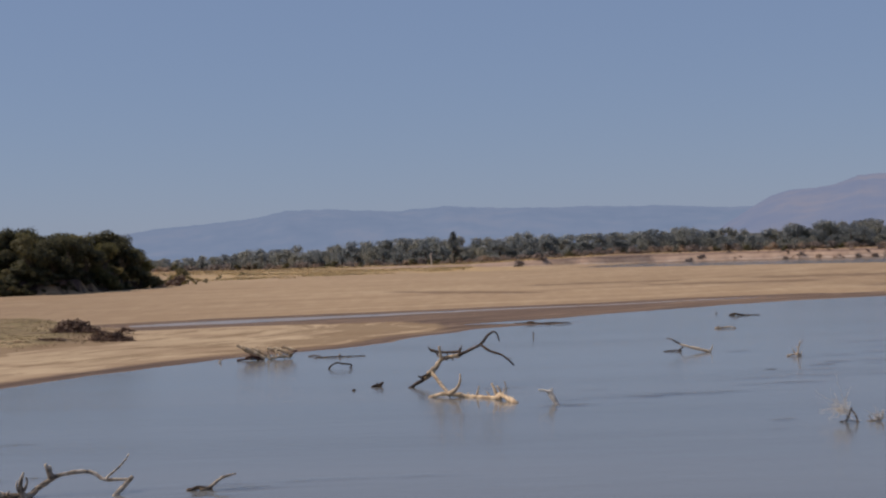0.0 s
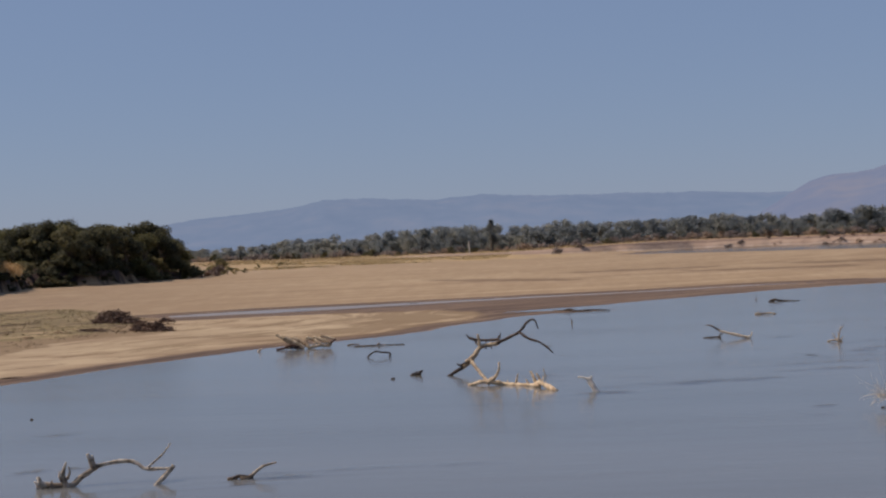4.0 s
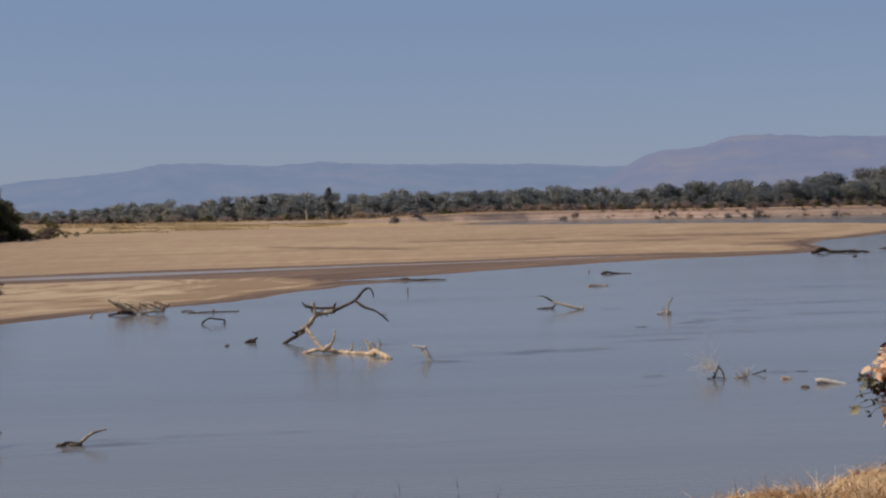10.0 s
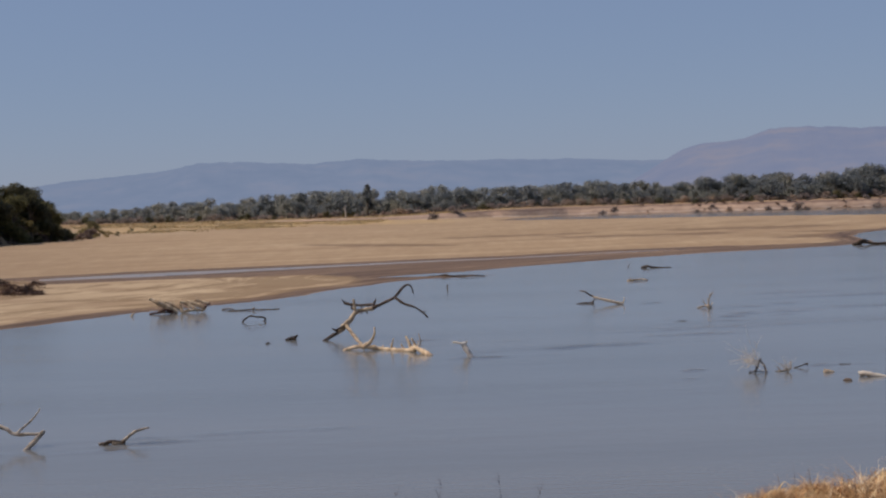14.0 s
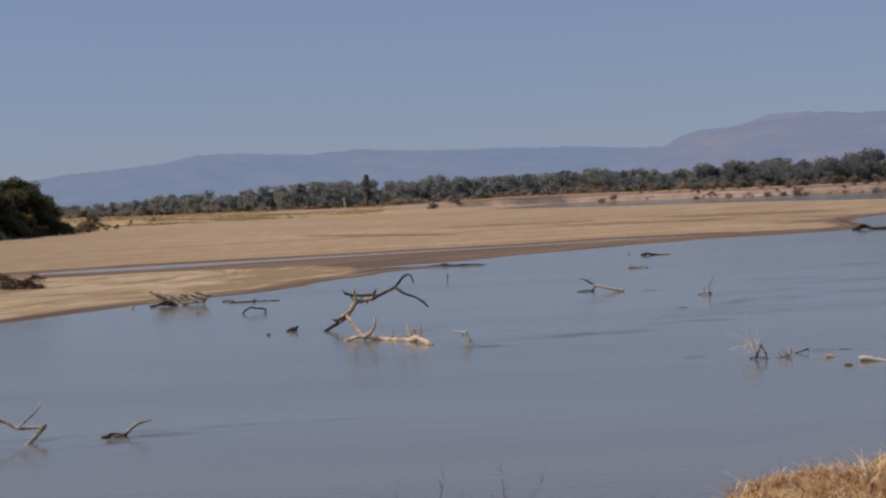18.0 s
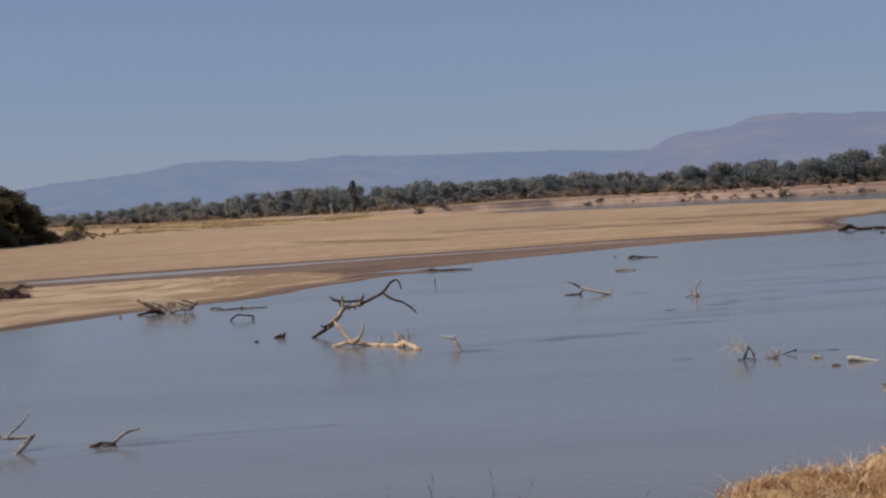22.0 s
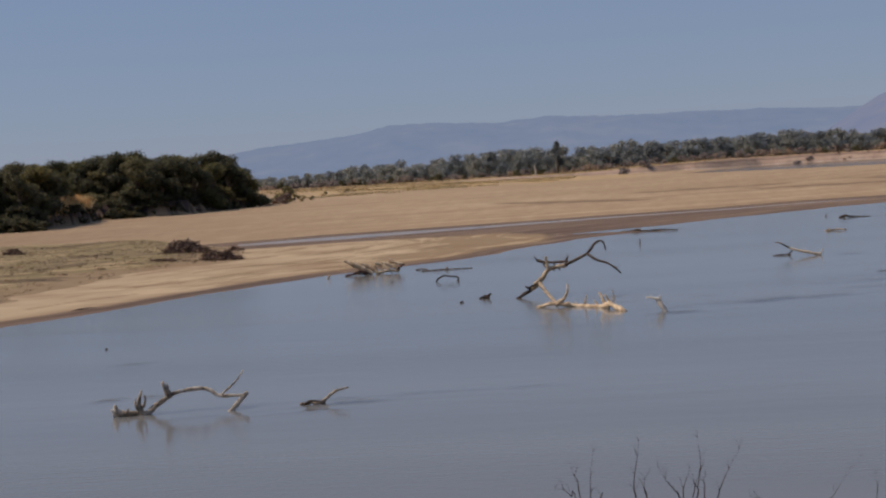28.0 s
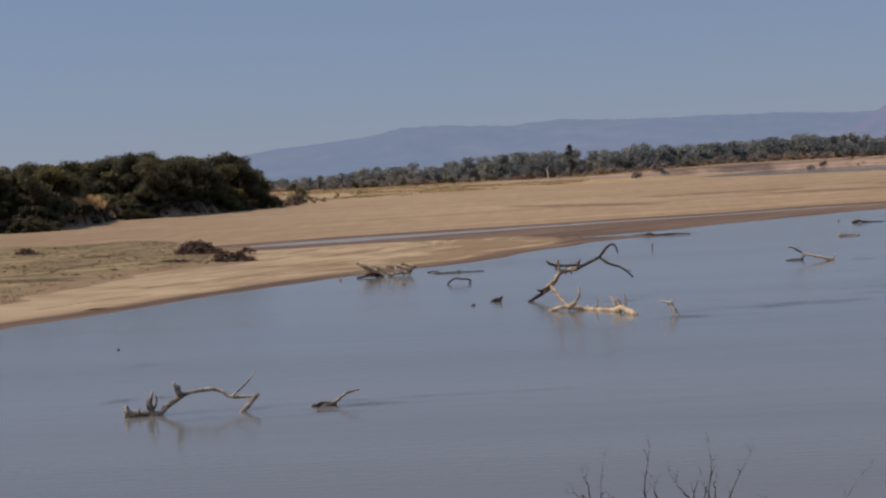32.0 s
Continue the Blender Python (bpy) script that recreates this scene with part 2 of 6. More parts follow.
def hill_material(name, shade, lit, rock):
    """Hills some kilometres away: a plain backdrop, dry-season haze and shading put into its glowing colour."""
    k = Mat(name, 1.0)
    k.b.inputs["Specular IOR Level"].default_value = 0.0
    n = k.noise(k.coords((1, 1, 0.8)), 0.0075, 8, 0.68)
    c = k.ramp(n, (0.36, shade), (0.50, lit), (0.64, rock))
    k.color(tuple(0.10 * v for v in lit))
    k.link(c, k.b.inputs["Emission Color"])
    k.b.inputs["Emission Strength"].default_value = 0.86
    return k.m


GROUND = ground_material()
WATER = water_material()
DRIFTWOOD = wood_material("bleached_driftwood", (0.06, 0.042, 0.028), (0.38, 0.285, 0.185), (0.60, 0.49, 0.35))
DARKWOOD = wood_material("dark_wet_wood", (0.02, 0.015, 0.012), (0.05, 0.036, 0.027), (0.10, 0.07, 0.05))
GREYWOOD = wood_material("weathered_grey_wood", (0.05, 0.036, 0.028), (0.15, 0.11, 0.082), (0.32, 0.25, 0.185))
TANWOOD = wood_material("tan_dry_wood", (0.21, 0.155, 0.11), (0.47, 0.375, 0.275), (0.68, 0.58, 0.46))
DUSKWOOD = wood_material("dusky_brown_wood", (0.028, 0.020, 0.016), (0.085, 0.060, 0.046), (0.20, 0.15, 0.115))
REDWOOD = wood_material("wet_red_brown_wood", (0.030, 0.012, 0.010), (0.075, 0.032, 0.025), (0.14, 0.07, 0.05))
ROOTWOOD = wood_material("sun_dried_root_wood", (0.22, 0.150, 0.095), (0.54, 0.405, 0.260), (0.78, 0.63, 0.44))
BROWNWOOD = wood_material("brown_weathered_wood", (0.045, 0.032, 0.024), (0.36, 0.295, 0.225), (0.68, 0.60, 0.50))
BARK = wood_material("tree_bark", (0.05, 0.04, 0.03), (0.10, 0.08, 0.06), (0.17, 0.14, 0.11))
WHITEWOOD = wood_material("peeled_white_twig", (0.45, 0.38, 0.30), (0.62, 0.56, 0.48), (0.75, 0.70, 0.62))
LEAF_DARK = leaf_material("dense_dark_foliage", (0.046, 0.046, 0.036), (0.112, 0.108, 0.062), (0.24, 0.222, 0.105), 0.55, 0.5)
LEAF_OLIVE = leaf_material("olive_green_foliage", (0.060, 0.060, 0.030), (0.165, 0.152, 0.066), (0.30, 0.262, 0.110), 0.55, 0.5)
# far trees and scrub: haze and lifted shade put into pale leaf colours
LEAF_FAR = leaf_material("hazed_green_foliage", (0.200, 0.226, 0.240), (0.258, 0.278, 0.276), (0.305, 0.312, 0.290), 0.6, 0.85)
LEAF_FAR_SCRUB = leaf_material("hazed_brown_far_scrub", (0.27, 0.235, 0.225), (0.36, 0.305, 0.28), (0.45, 0.38, 0.33), 0.7, 0.85)
LEAF_YELLOW = leaf_material("yellow_green_shrub", (0.16, 0.143, 0.075), (0.25, 0.215, 0.112), (0.35, 0.30, 0.16), 0.55, 0.6)
LEAF_DRY = leaf_material("dry_brown_scrub", (0.11, 0.077, 0.064), (0.215, 0.152, 0.125), (0.32, 0.238, 0.19))
LEAF_BUSH = leaf_material("bush_leaf_green", (0.022, 0.028, 0.018), (0.058, 0.066, 0.036), (0.16, 0.17, 0.095), 0.4)
LEAF_GREY = leaf_material("bush_leaf_grey_green", (0.13, 0.125, 0.075), (0.27, 0.255, 0.17), (0.50, 0.47, 0.36), 0.5)
LEAF_TAN = leaf_material("bush_leaf_withered", (0.50, 0.27, 0.12), (0.86, 0.68, 0.50), (0.95, 0.90, 0.82), 0.6, 0.5)
STRAW = straw_material("dry_straw", (0.130, 0.056, 0.025), (0.52, 0.285, 0.122), (0.84, 0.63, 0.37))
GOLD_GRASS = straw_material("golden_tall_grass", (0.40, 0.22, 0.085), (0.66, 0.43, 0.19), (0.80, 0.60, 0.32))
DRY_STEM = straw_material("red_brown_stem", (0.09, 0.045, 0.03), (0.20, 0.11, 0.07), (0.36, 0.22, 0.14))
STRAW_TIP = straw_material("pale_seed_straw", (0.42, 0.27, 0.14), (0.70, 0.52, 0.30), (0.86, 0.72, 0.50))
BRUSHWOOD = wood_material("brown_brushwood", (0.05, 0.033, 0.026), (0.135, 0.084, 0.062), (0.26, 0.175, 0.125))
LEAF_RUST = leaf_material("bush_leaf_rust", (0.050, 0.016, 0.013), (0.105, 0.040, 0.032), (0.22, 0.098, 0.070), 0.5)
STRAW_PALE = straw_material("pale_dry_grass", (0.27, 0.195, 0.095), (0.44, 0.33, 0.165), (0.56, 0.44, 0.24))
LEAF_SCRUB = leaf_material("olive_scrub_foliage", (0.10, 0.098, 0.06), (0.18, 0.165, 0.09), (0.29, 0.255, 0.14), 0.55, 0.6)
LEDGE_GRASS = straw_material("olive_sand_grass", (0.16, 0.124, 0.068), (0.23, 0.178, 0.096), (0.31, 0.242, 0.138))
SOIL_TUFT = straw_material("brown_dead_tuft", (0.085, 0.056, 0.034), (0.16, 0.108, 0.062), (0.25, 0.175, 0.105))
STALK = straw_material("dead_weed_stalk", (0.022, 0.011, 0.010), (0.038, 0.020, 0.018), (0.07, 0.040, 0.033))
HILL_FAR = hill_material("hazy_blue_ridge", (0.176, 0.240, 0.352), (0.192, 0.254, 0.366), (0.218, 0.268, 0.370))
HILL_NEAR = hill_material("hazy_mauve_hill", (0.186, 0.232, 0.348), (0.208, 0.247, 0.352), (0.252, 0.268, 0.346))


# ---- mesh helpers ----
def lattice(ix, iy, seed):
    v = np.sin(ix * 127.1 + iy * 311.7 + seed * 74.7) * 43758.5453
    return v - np.floor(v)


def value_noise(x, y, seed=0):
    ix, iy = np.floor(x), np.floor(y)
    fx, fy = x - ix, y - iy
    fx, fy = fx * fx * (3 - 2 * fx), fy * fy * (3 - 2 * fy)
    a, b = lattice(ix, iy, seed), lattice(ix + 1, iy, seed)
    c, d = lattice(ix, iy + 1, seed), lattice(ix + 1, iy + 1, seed)
    return (a * (1 - fx) + b * fx) * (1 - fy) + (c * (1 - fx) + d * fx) * fy - 0.5


def fbm(x, y, seed=0, octaves=4):
    total, amp = 0.0, 1.0
    for o in range(octaves):
        total = total + amp * value_noise(x * 2 ** o, y * 2 ** o, seed + o * 17)
        amp *= 0.5
    return total


def smooth(lo, hi, v):
    u = np.clip((v - lo) / (hi - lo), 0, 1)
    return u * u * (3 - 2 * u)


def mesh_of(name, verts, faces, material, shade=True):
    me = bpy.data.meshes.new(name)
    me.from_pydata([tuple(v) for v in verts] if not isinstance(verts, list) else verts, [], faces)
    me.materials.append(material)
    if shade:
        me.polygons.foreach_set("use_smooth", [True] * len(me.polygons))
    return me


def thing(name, m=None, label="", category="", group=""):
    ob = new(name)
    ob.empty_display_size = 0.3
    if m is not None:
        ob.matrix_world = m
    return tagged(ob, label, category, group)


def part(name, me, parent, label=""):
    ob = new(name, me)
    ob.parent = parent
    return tagged(ob, label)


def tube(points, radii, sides=8, rough=0.15, rng=None, closed=True):
    """Vertices and faces of a gnarled tapering limb along a smooth line through the points."""
    rng = rng or random
    pts = [Vector(p) for p in points]
    line, rad = [], []
    ext = [2 * pts[0] - pts[1], *pts, 2 * pts[-1] - pts[-2]]
    for i in range(1, len(ext) - 2):
        p0, p1, p2, p3 = ext[i - 1:i + 3]
        for s in range(4):
            u = s / 4
            line.append(0.5 * (2 * p1 + (p2 - p0) * u + (2 * p0 - 5 * p1 + 4 * p2 - p3) * u * u + (3 * p1 - p0 - 3 * p2 + p3) * u ** 3))
            rad.append(radii[i - 1] * (1 - u) + radii[i] * u)
    line.append(pts[-1])
    rad.append(radii[-1])
    verts, faces = [], []
    for i, c in enumerate(line):
        t = (line[min(i + 1, len(line) - 1)] - line[max(i - 1, 0)]).normalized()
        a = t.cross(Vector((0.31, 0.94, 0.11))).normalized()
        b = t.cross(a)
        for k in range(sides):
            w = 2 * math.pi * k / sides
            r = rad[i] * (1 + rng.uniform(-rough, rough))
            verts.append(c + (a * math.cos(w) + b * math.sin(w)) * r)
        if i:
            for k in range(sides):
                n = (k + 1) % sides
                faces.append(((i - 1) * sides + k, (i - 1) * sides + n, i * sides + n, i * sides + k))
    if closed:
        faces.append(tuple(range(sides))[::-1])
        faces.append(tuple(range(len(verts) - sides, len(verts))))
    return verts, faces


def join(*pieces):
    verts, faces = [], []
    for v, f in pieces:
        o = len(verts)
        verts += list(v)
        faces += [tuple(i + o for i in q) for q in f]
    return verts, faces


# ---- the plan: shores, channel and terraces, in metres ----
NEAR_DIR = Vector((0.669, -0.743))      # points inland from the camera's own bank
SHORE = [(-240, -160), (-120, -50), (-72, 8), (-46, 46), (-32.4, 74.5), (-28.7, 85.0), (-26.0, 93.1), (-21.3, 103.0), (-16.8, 108.8),
         (-13.0, 114.4), (-9.3, 124.0), (-5.2, 135.0), (-1.5, 139.6), (4.1, 142.2), (-1.0, 143.4), (-6.0, 145.2), (-1.0, 150.8), (7.3, 160.3),
         (12.7, 166.1), (29.2, 183.2), (47.6, 193.0), (51.5, 197.0), (55.5, 210.0), (60.5, 236.0), (65.0, 252.0), (71.5, 261.3), (78.2, 270.5),
         (103.8, 324.4), (126.7, 396.2), (124.9, 434.9), (96.5, 493.0), (42.0, 549.3), (20.0, 585.0), (30.0, 640.0)]
FAR_BANK = [(53.3, 692.0), (84.5, 682.0), (128.1, 656.0), (174.3, 648.0), (213.8, 652.0), (300, 672), (520, 760), (1400, 1200)]
CHANNEL = [(-43.5, 164.5), (-41.5, 160.0), (-32.1, 162.2), (-15.6, 172.0), (-3.7, 180.0), (8.2, 184.6), (20.0, 192.3), (34.0, 199.5),
           (20.0, 194.8), (8.5, 187.6), (-3.8, 184.2), (-16.5, 178.8), (-34.8, 170.6)]
WET_BAND = [(-41, 157), (-36, 146.5), (-24, 147.5), (-14, 151), (-7, 146.5), (-1.0, 149.8), (7.3, 159.3), (12.7, 165.1), (29.2, 182.2), (47.6, 192), (51, 200), (36, 199.5),
            (28, 197), (8.2, 184), (-15.6, 170), (-32, 159.5)]
RIVER = SHORE + FAR_BANK + [(1500, 800), (1500, 1340), (420, 384), (120, 113.8), (30, 32.8), (8, 13.0), (-6, 0.4), (-60, -48.2), (-200, -174)]
TERRACE = [(-900, 120), (-210, 185), (-118, 226), (-101, 232), (-91.5, 233), (-97, 274), (-87, 285), (-79, 313), (-96, 352), (-112, 420),
           (-150, 560), (-128, 640), (-80, 660), (-40, 652), (5, 648), (30, 660)] + FAR_BANK + [(4800, 2500), (4800, 4990), (-4800, 4990), (-4800, 1200)]


# shallow steps across the bar, their shade painted on: from, to, half width
STEP_SHADES = [(45.0, 288.0, 69.0, 299.0, 11.0), (51.0, 229.0, 63.0, 248.0, 6.5), (55.0, 211.0, 69.0, 238.0, 4.5), (-21.0, 246.0, -1.0, 228.0, 4.5), (60.0, 262.0, 74.0, 268.0, 5.0), (20.0, 252.0, 44.0, 262.0, 6.0), (2.0, 262.0, 24.0, 276.0, 6.0),
          (-34.6, 85.0, -33.6, 88.5, 0.22), (-33.6, 88.5, -31.0, 93.2, 0.25)]


def signed_distance(x, y, poly):
    """Positive inside the closed outline."""
    best = np.full(x.shape, 1e12)
    inside = np.zeros(x.shape, bool)
    for (ax, ay), (bx, by) in zip(poly, poly[1:] + poly[:1]):
        dx, dy = bx - ax, by - ay
        u = np.clip(((x - ax) * dx + (y - ay) * dy) / (dx * dx + dy * dy), 0, 1)
        best = np.minimum(best, (x - ax - u * dx) ** 2 + (y - ay - u * dy) ** 2)
        cross = (ay > y) != (by > y)
        if dy:
            inside ^= cross & (x < dx * (y - ay) / dy + ax)
    return np.where(inside, 1, -1) * np.sqrt(best)


def lie_of_land(x, y):
    """Height of the ground and the masks of its cover at x, y."""
    reach = np.hypot(x, y)
    wob = fbm(x / 9, y / 9, 3) * np.clip(reach / 120, 0.15, 1.6) * 1.3
    d_river = -signed_distance(x, y, RIVER) + wob
    d_chan = -signed_distance(x, y, CHANNEL) + wob * 0.6
    d = np.minimum(d_river, d_chan)
    land = np.maximum(d, 0)
    h = 1.5 * (1 - np.exp(-(land / 70) ** 1.25)) + 0.10 * smooth(0, 3, land) + 0.16 * fbm(x / 14, y / 14, 9) * smooth(3, 25, land)
    h = np.where(d < 0, np.maximum(-0.05 * np.abs(d) - 0.02, -1.2), h)
    ledge = smooth(-3, 4, signed_distance(x, y, [(-80, 20), (-41, 88), (-39, 110), (-36.5, 121), (-35.5, 128), (-42, 150), (-57, 181), (-80, 176), (-110, 186), (-140, 120)]) + 3 * fbm(x / 6, y / 6, 21))
    brink = 4 * ledge * (1 - ledge) * (y < 150)
    h = h + 0.38 * ledge
    d_ter = signed_distance(x, y, TERRACE) + fbm(x / 22, y / 22, 5) * np.where(x > 20, 2.0, 5.0) * (x > -60) + fbm(x / 9, y / 9, 5) * np.where(x > 20, 1.4, 4.0) + fbm(x / 4, y / 4, 6) * np.where(x > 20, 0.9, 2.4)
    width = np.where(x > 20, 9.0, np.where(x > -70, 12.0, np.where(y > 340, 26.0, 2.6)))
    top = np.where(x < -60, 4.1 - 2.1 * smooth(318, 352, y), 2.0 + 2.1 * smooth(-40, 40, x)) + 0.4 * fbm(x / 60, y / 60, 8)
    rise = smooth(0, 1, d_ter / width)
    step = 0.5 * rise + 0.5 * smooth(0.15, 0.45, rise)
    h = np.where(d_ter > 0, h + (top - h) * step, h)
    h = h + np.where(x < -60, 3.2 * step * (1 - step) * fbm(x / 2.2, y / 2.2, 14), 0)
    scarp = smooth(0.02, 0.2, rise) * (1 - smooth(0.75, 1.0, rise)) * (y > 400) * smooth(-90, -50, x)
    s = (x - 1.8) * NEAR_DIR.x + (y - 9.2) * NEAR_DIR.y + 0.5 * fbm(x / 1.3, y / 1.3, 31)
    s = s - 2.2 * (1 - smooth(0.13, 0.185, x / np.maximum(y, 0.1))) * smooth(2.0, 5.5, y)
    near = (s > -4) & (reach < 60 + 30 * (s > 0))
    near_h = 4.71 * smooth(-3.6, 0.1, s) + 0.05 * np.clip(s, 0, 20) + 0.16 * fbm(x / 0.7, y / 0.7, 33) * smooth(-1, 0.5, s)
    h = np.where((s > -3.6) & (y < x * 1.2 + 40) & (x > -400), np.maximum(h, near_h), h)
    own = np.where((s > -3.6) & (y < x * 1.2 + 40), 1.0, 0.0)
    wet = 1 - smooth(1.0, np.where(y > 184, 7.5, 10.5), d_river) * smooth(1.0, 7.0, d_chan)
    band = smooth(-3.0, 2.0, signed_distance(x, y, WET_BAND) + 2.5 * fbm(x / 7, y / 7, 25))
    lobe = (x < -4) & (y < 147)
    wet = np.where(lobe, 0.98 * (1 - smooth(0.6, 4.2, d_river)), wet)
    wet = np.maximum(wet, 1.05 * band)
    wet = np.maximum(wet, smooth(-12, -5, x) * (y < 147) * (y > 124))
    step_shade = np.zeros(x.shape)
    for ax, ay, bx, by, w in STEP_SHADES:
        u = np.clip(((x - ax) * (bx - ax) + (y - ay) * (by - ay)) / ((bx - ax) ** 2 + (by - ay) ** 2), 0, 1)
        off = np.hypot(x - ax - u * (bx - ax), y - ay - u * (by - ay)) / (w * (0.5 + 0.5 * np.sin(np.pi * (0.08 + 0.84 * u))) + 0.01)
        step_shade = np.maximum(step_shade, np.exp(-(off + 0.9 * fbm(x / 2.2, y / 6, 29)) ** 2))
    h = h - 0.12 * step_shade * smooth(0.35, 0.7, h)
    cover = np.maximum(rise * (d_ter > 0), own)
    return h, {"gold": smooth(420, 500, y) * (1 - smooth(640, 665, y)) * smooth(-0.245, -0.222, x / np.maximum(y, 1)) * (1 - smooth(-0.03, 0.02, x / np.maximum(y, 1))) * (1 - cover), "shore": np.clip(d, 0, 120), "wet": np.clip(wet, 0, 1.05), "wettable": (1 - cover) * smooth(0.0, 0.05, wet), "stain": (0.72 * smooth(-52, -40, x) + 0.42 * smooth(-26, -14, x)) * (1 - smooth(2, 8, x)) * smooth(84, 100, y) * (y < 152) * 0.80 * (1 - cover) + 1.7 * brink * (1 - cover), "bleached": np.where(lobe, smooth(1.5, 5, d_river) * smooth(-62, -45, x), 0) * smooth(-0.4, 0.1, fbm(x / 9, y / 5, 27)), "step_shade": step_shade * (1 - cover), "tone": 1 - smooth(-78, -12, x + 0.25 * (y - 180)), "shaded_loam": np.maximum(cover, smooth(0.0, 0.10, rise) * (d_ter > 0)) * (x < -60) * (y < 345) * (1 - own) * (1 - smooth(-0.318, -0.305, x / np.maximum(y, 1)) * np.clip(0.5 + 1.6 * fbm(x / 3, y / 3, 15), 0, 0.9)), "green": ledge * (1 - cover), "terrace": cover * (1 - scarp), "scarp": scarp * (1 - own)}


def height(x, y):
    return float(lie_of_land(np.array([float(x)]), np.array([float(y)]))[0][0])


def build_ground():
    az = np.concatenate([np.arange(-33, 27.01, 0.14), np.arange(30, 326, 3.7)])
    rad = np.concatenate([[0.05], np.geomspace(1.2, 60, 230), np.geomspace(60.8, 228, 180), np.linspace(229, 350, 100), np.geomspace(353, 596, 80), np.linspace(598, 720, 100), np.geomspace(726, 4900, 85)])
    a, r = np.meshgrid(np.radians(az), rad)
    x, y = r * np.sin(a), r * np.cos(a)
    h, masks = lie_of_land(x.ravel(), y.ravel())
    h = np.where(np.hypot(x, y).ravel() > 2500, np.minimum(h, 4.0), h)
    n, rings = len(az), len(rad)
    i = np.arange(rings - 1)[:, None] * n
    j = np.arange(n)[None, :]
    k = (j + 1) % n
    quads = np.stack([i + j, i + n + j, i + n + k, i + k], -1).reshape(-1, 4)[:, ::-1]
    me = bpy.data.meshes.new("ground")
    me.vertices.add(n * rings)
    me.vertices.foreach_set("co", np.stack([x.ravel(), y.ravel(), h], -1).ravel())
    me.loops.add(quads.size + n)
    me.loops.foreach_set("vertex_index", np.concatenate([quads.ravel(), np.arange(n)[::-1]]))
    me.polygons.add(len(quads) + 1)
    me.polygons.foreach_set("loop_start", np.concatenate([np.arange(len(quads)) * 4, [len(quads) * 4]]))
    me.polygons.foreach_set("use_smooth", np.ones(len(quads) + 1, bool))
    me.update(calc_edges=True)
    me.validate()
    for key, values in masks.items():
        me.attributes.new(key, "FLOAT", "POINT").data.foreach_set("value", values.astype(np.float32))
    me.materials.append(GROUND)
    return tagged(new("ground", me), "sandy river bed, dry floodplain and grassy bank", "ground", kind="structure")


ground = build_ground()

# riffles trailing downstream of the snags, darkened in colour: x, y, length, width, strength
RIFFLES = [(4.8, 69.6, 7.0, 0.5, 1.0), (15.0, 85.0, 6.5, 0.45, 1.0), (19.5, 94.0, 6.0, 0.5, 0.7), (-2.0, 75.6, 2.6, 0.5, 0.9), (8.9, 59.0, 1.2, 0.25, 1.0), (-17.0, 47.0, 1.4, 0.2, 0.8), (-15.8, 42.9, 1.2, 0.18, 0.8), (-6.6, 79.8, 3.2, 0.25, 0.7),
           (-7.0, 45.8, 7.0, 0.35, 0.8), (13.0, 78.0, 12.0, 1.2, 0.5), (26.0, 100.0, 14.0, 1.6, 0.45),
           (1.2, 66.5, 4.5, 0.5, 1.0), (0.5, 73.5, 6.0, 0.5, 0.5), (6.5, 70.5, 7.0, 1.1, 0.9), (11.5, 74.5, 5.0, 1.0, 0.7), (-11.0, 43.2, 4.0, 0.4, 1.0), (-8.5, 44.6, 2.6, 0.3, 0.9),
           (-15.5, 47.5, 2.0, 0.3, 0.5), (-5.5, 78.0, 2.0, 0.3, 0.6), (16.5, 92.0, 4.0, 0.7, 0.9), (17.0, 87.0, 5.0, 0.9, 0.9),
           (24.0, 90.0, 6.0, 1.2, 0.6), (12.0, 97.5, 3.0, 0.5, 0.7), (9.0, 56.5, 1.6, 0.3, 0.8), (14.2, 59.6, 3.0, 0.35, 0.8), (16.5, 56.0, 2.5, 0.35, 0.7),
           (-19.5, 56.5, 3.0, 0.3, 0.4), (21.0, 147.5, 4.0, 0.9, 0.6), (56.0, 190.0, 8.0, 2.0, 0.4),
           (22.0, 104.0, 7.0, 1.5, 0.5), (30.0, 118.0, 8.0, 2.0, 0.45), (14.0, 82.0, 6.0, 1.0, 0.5)]


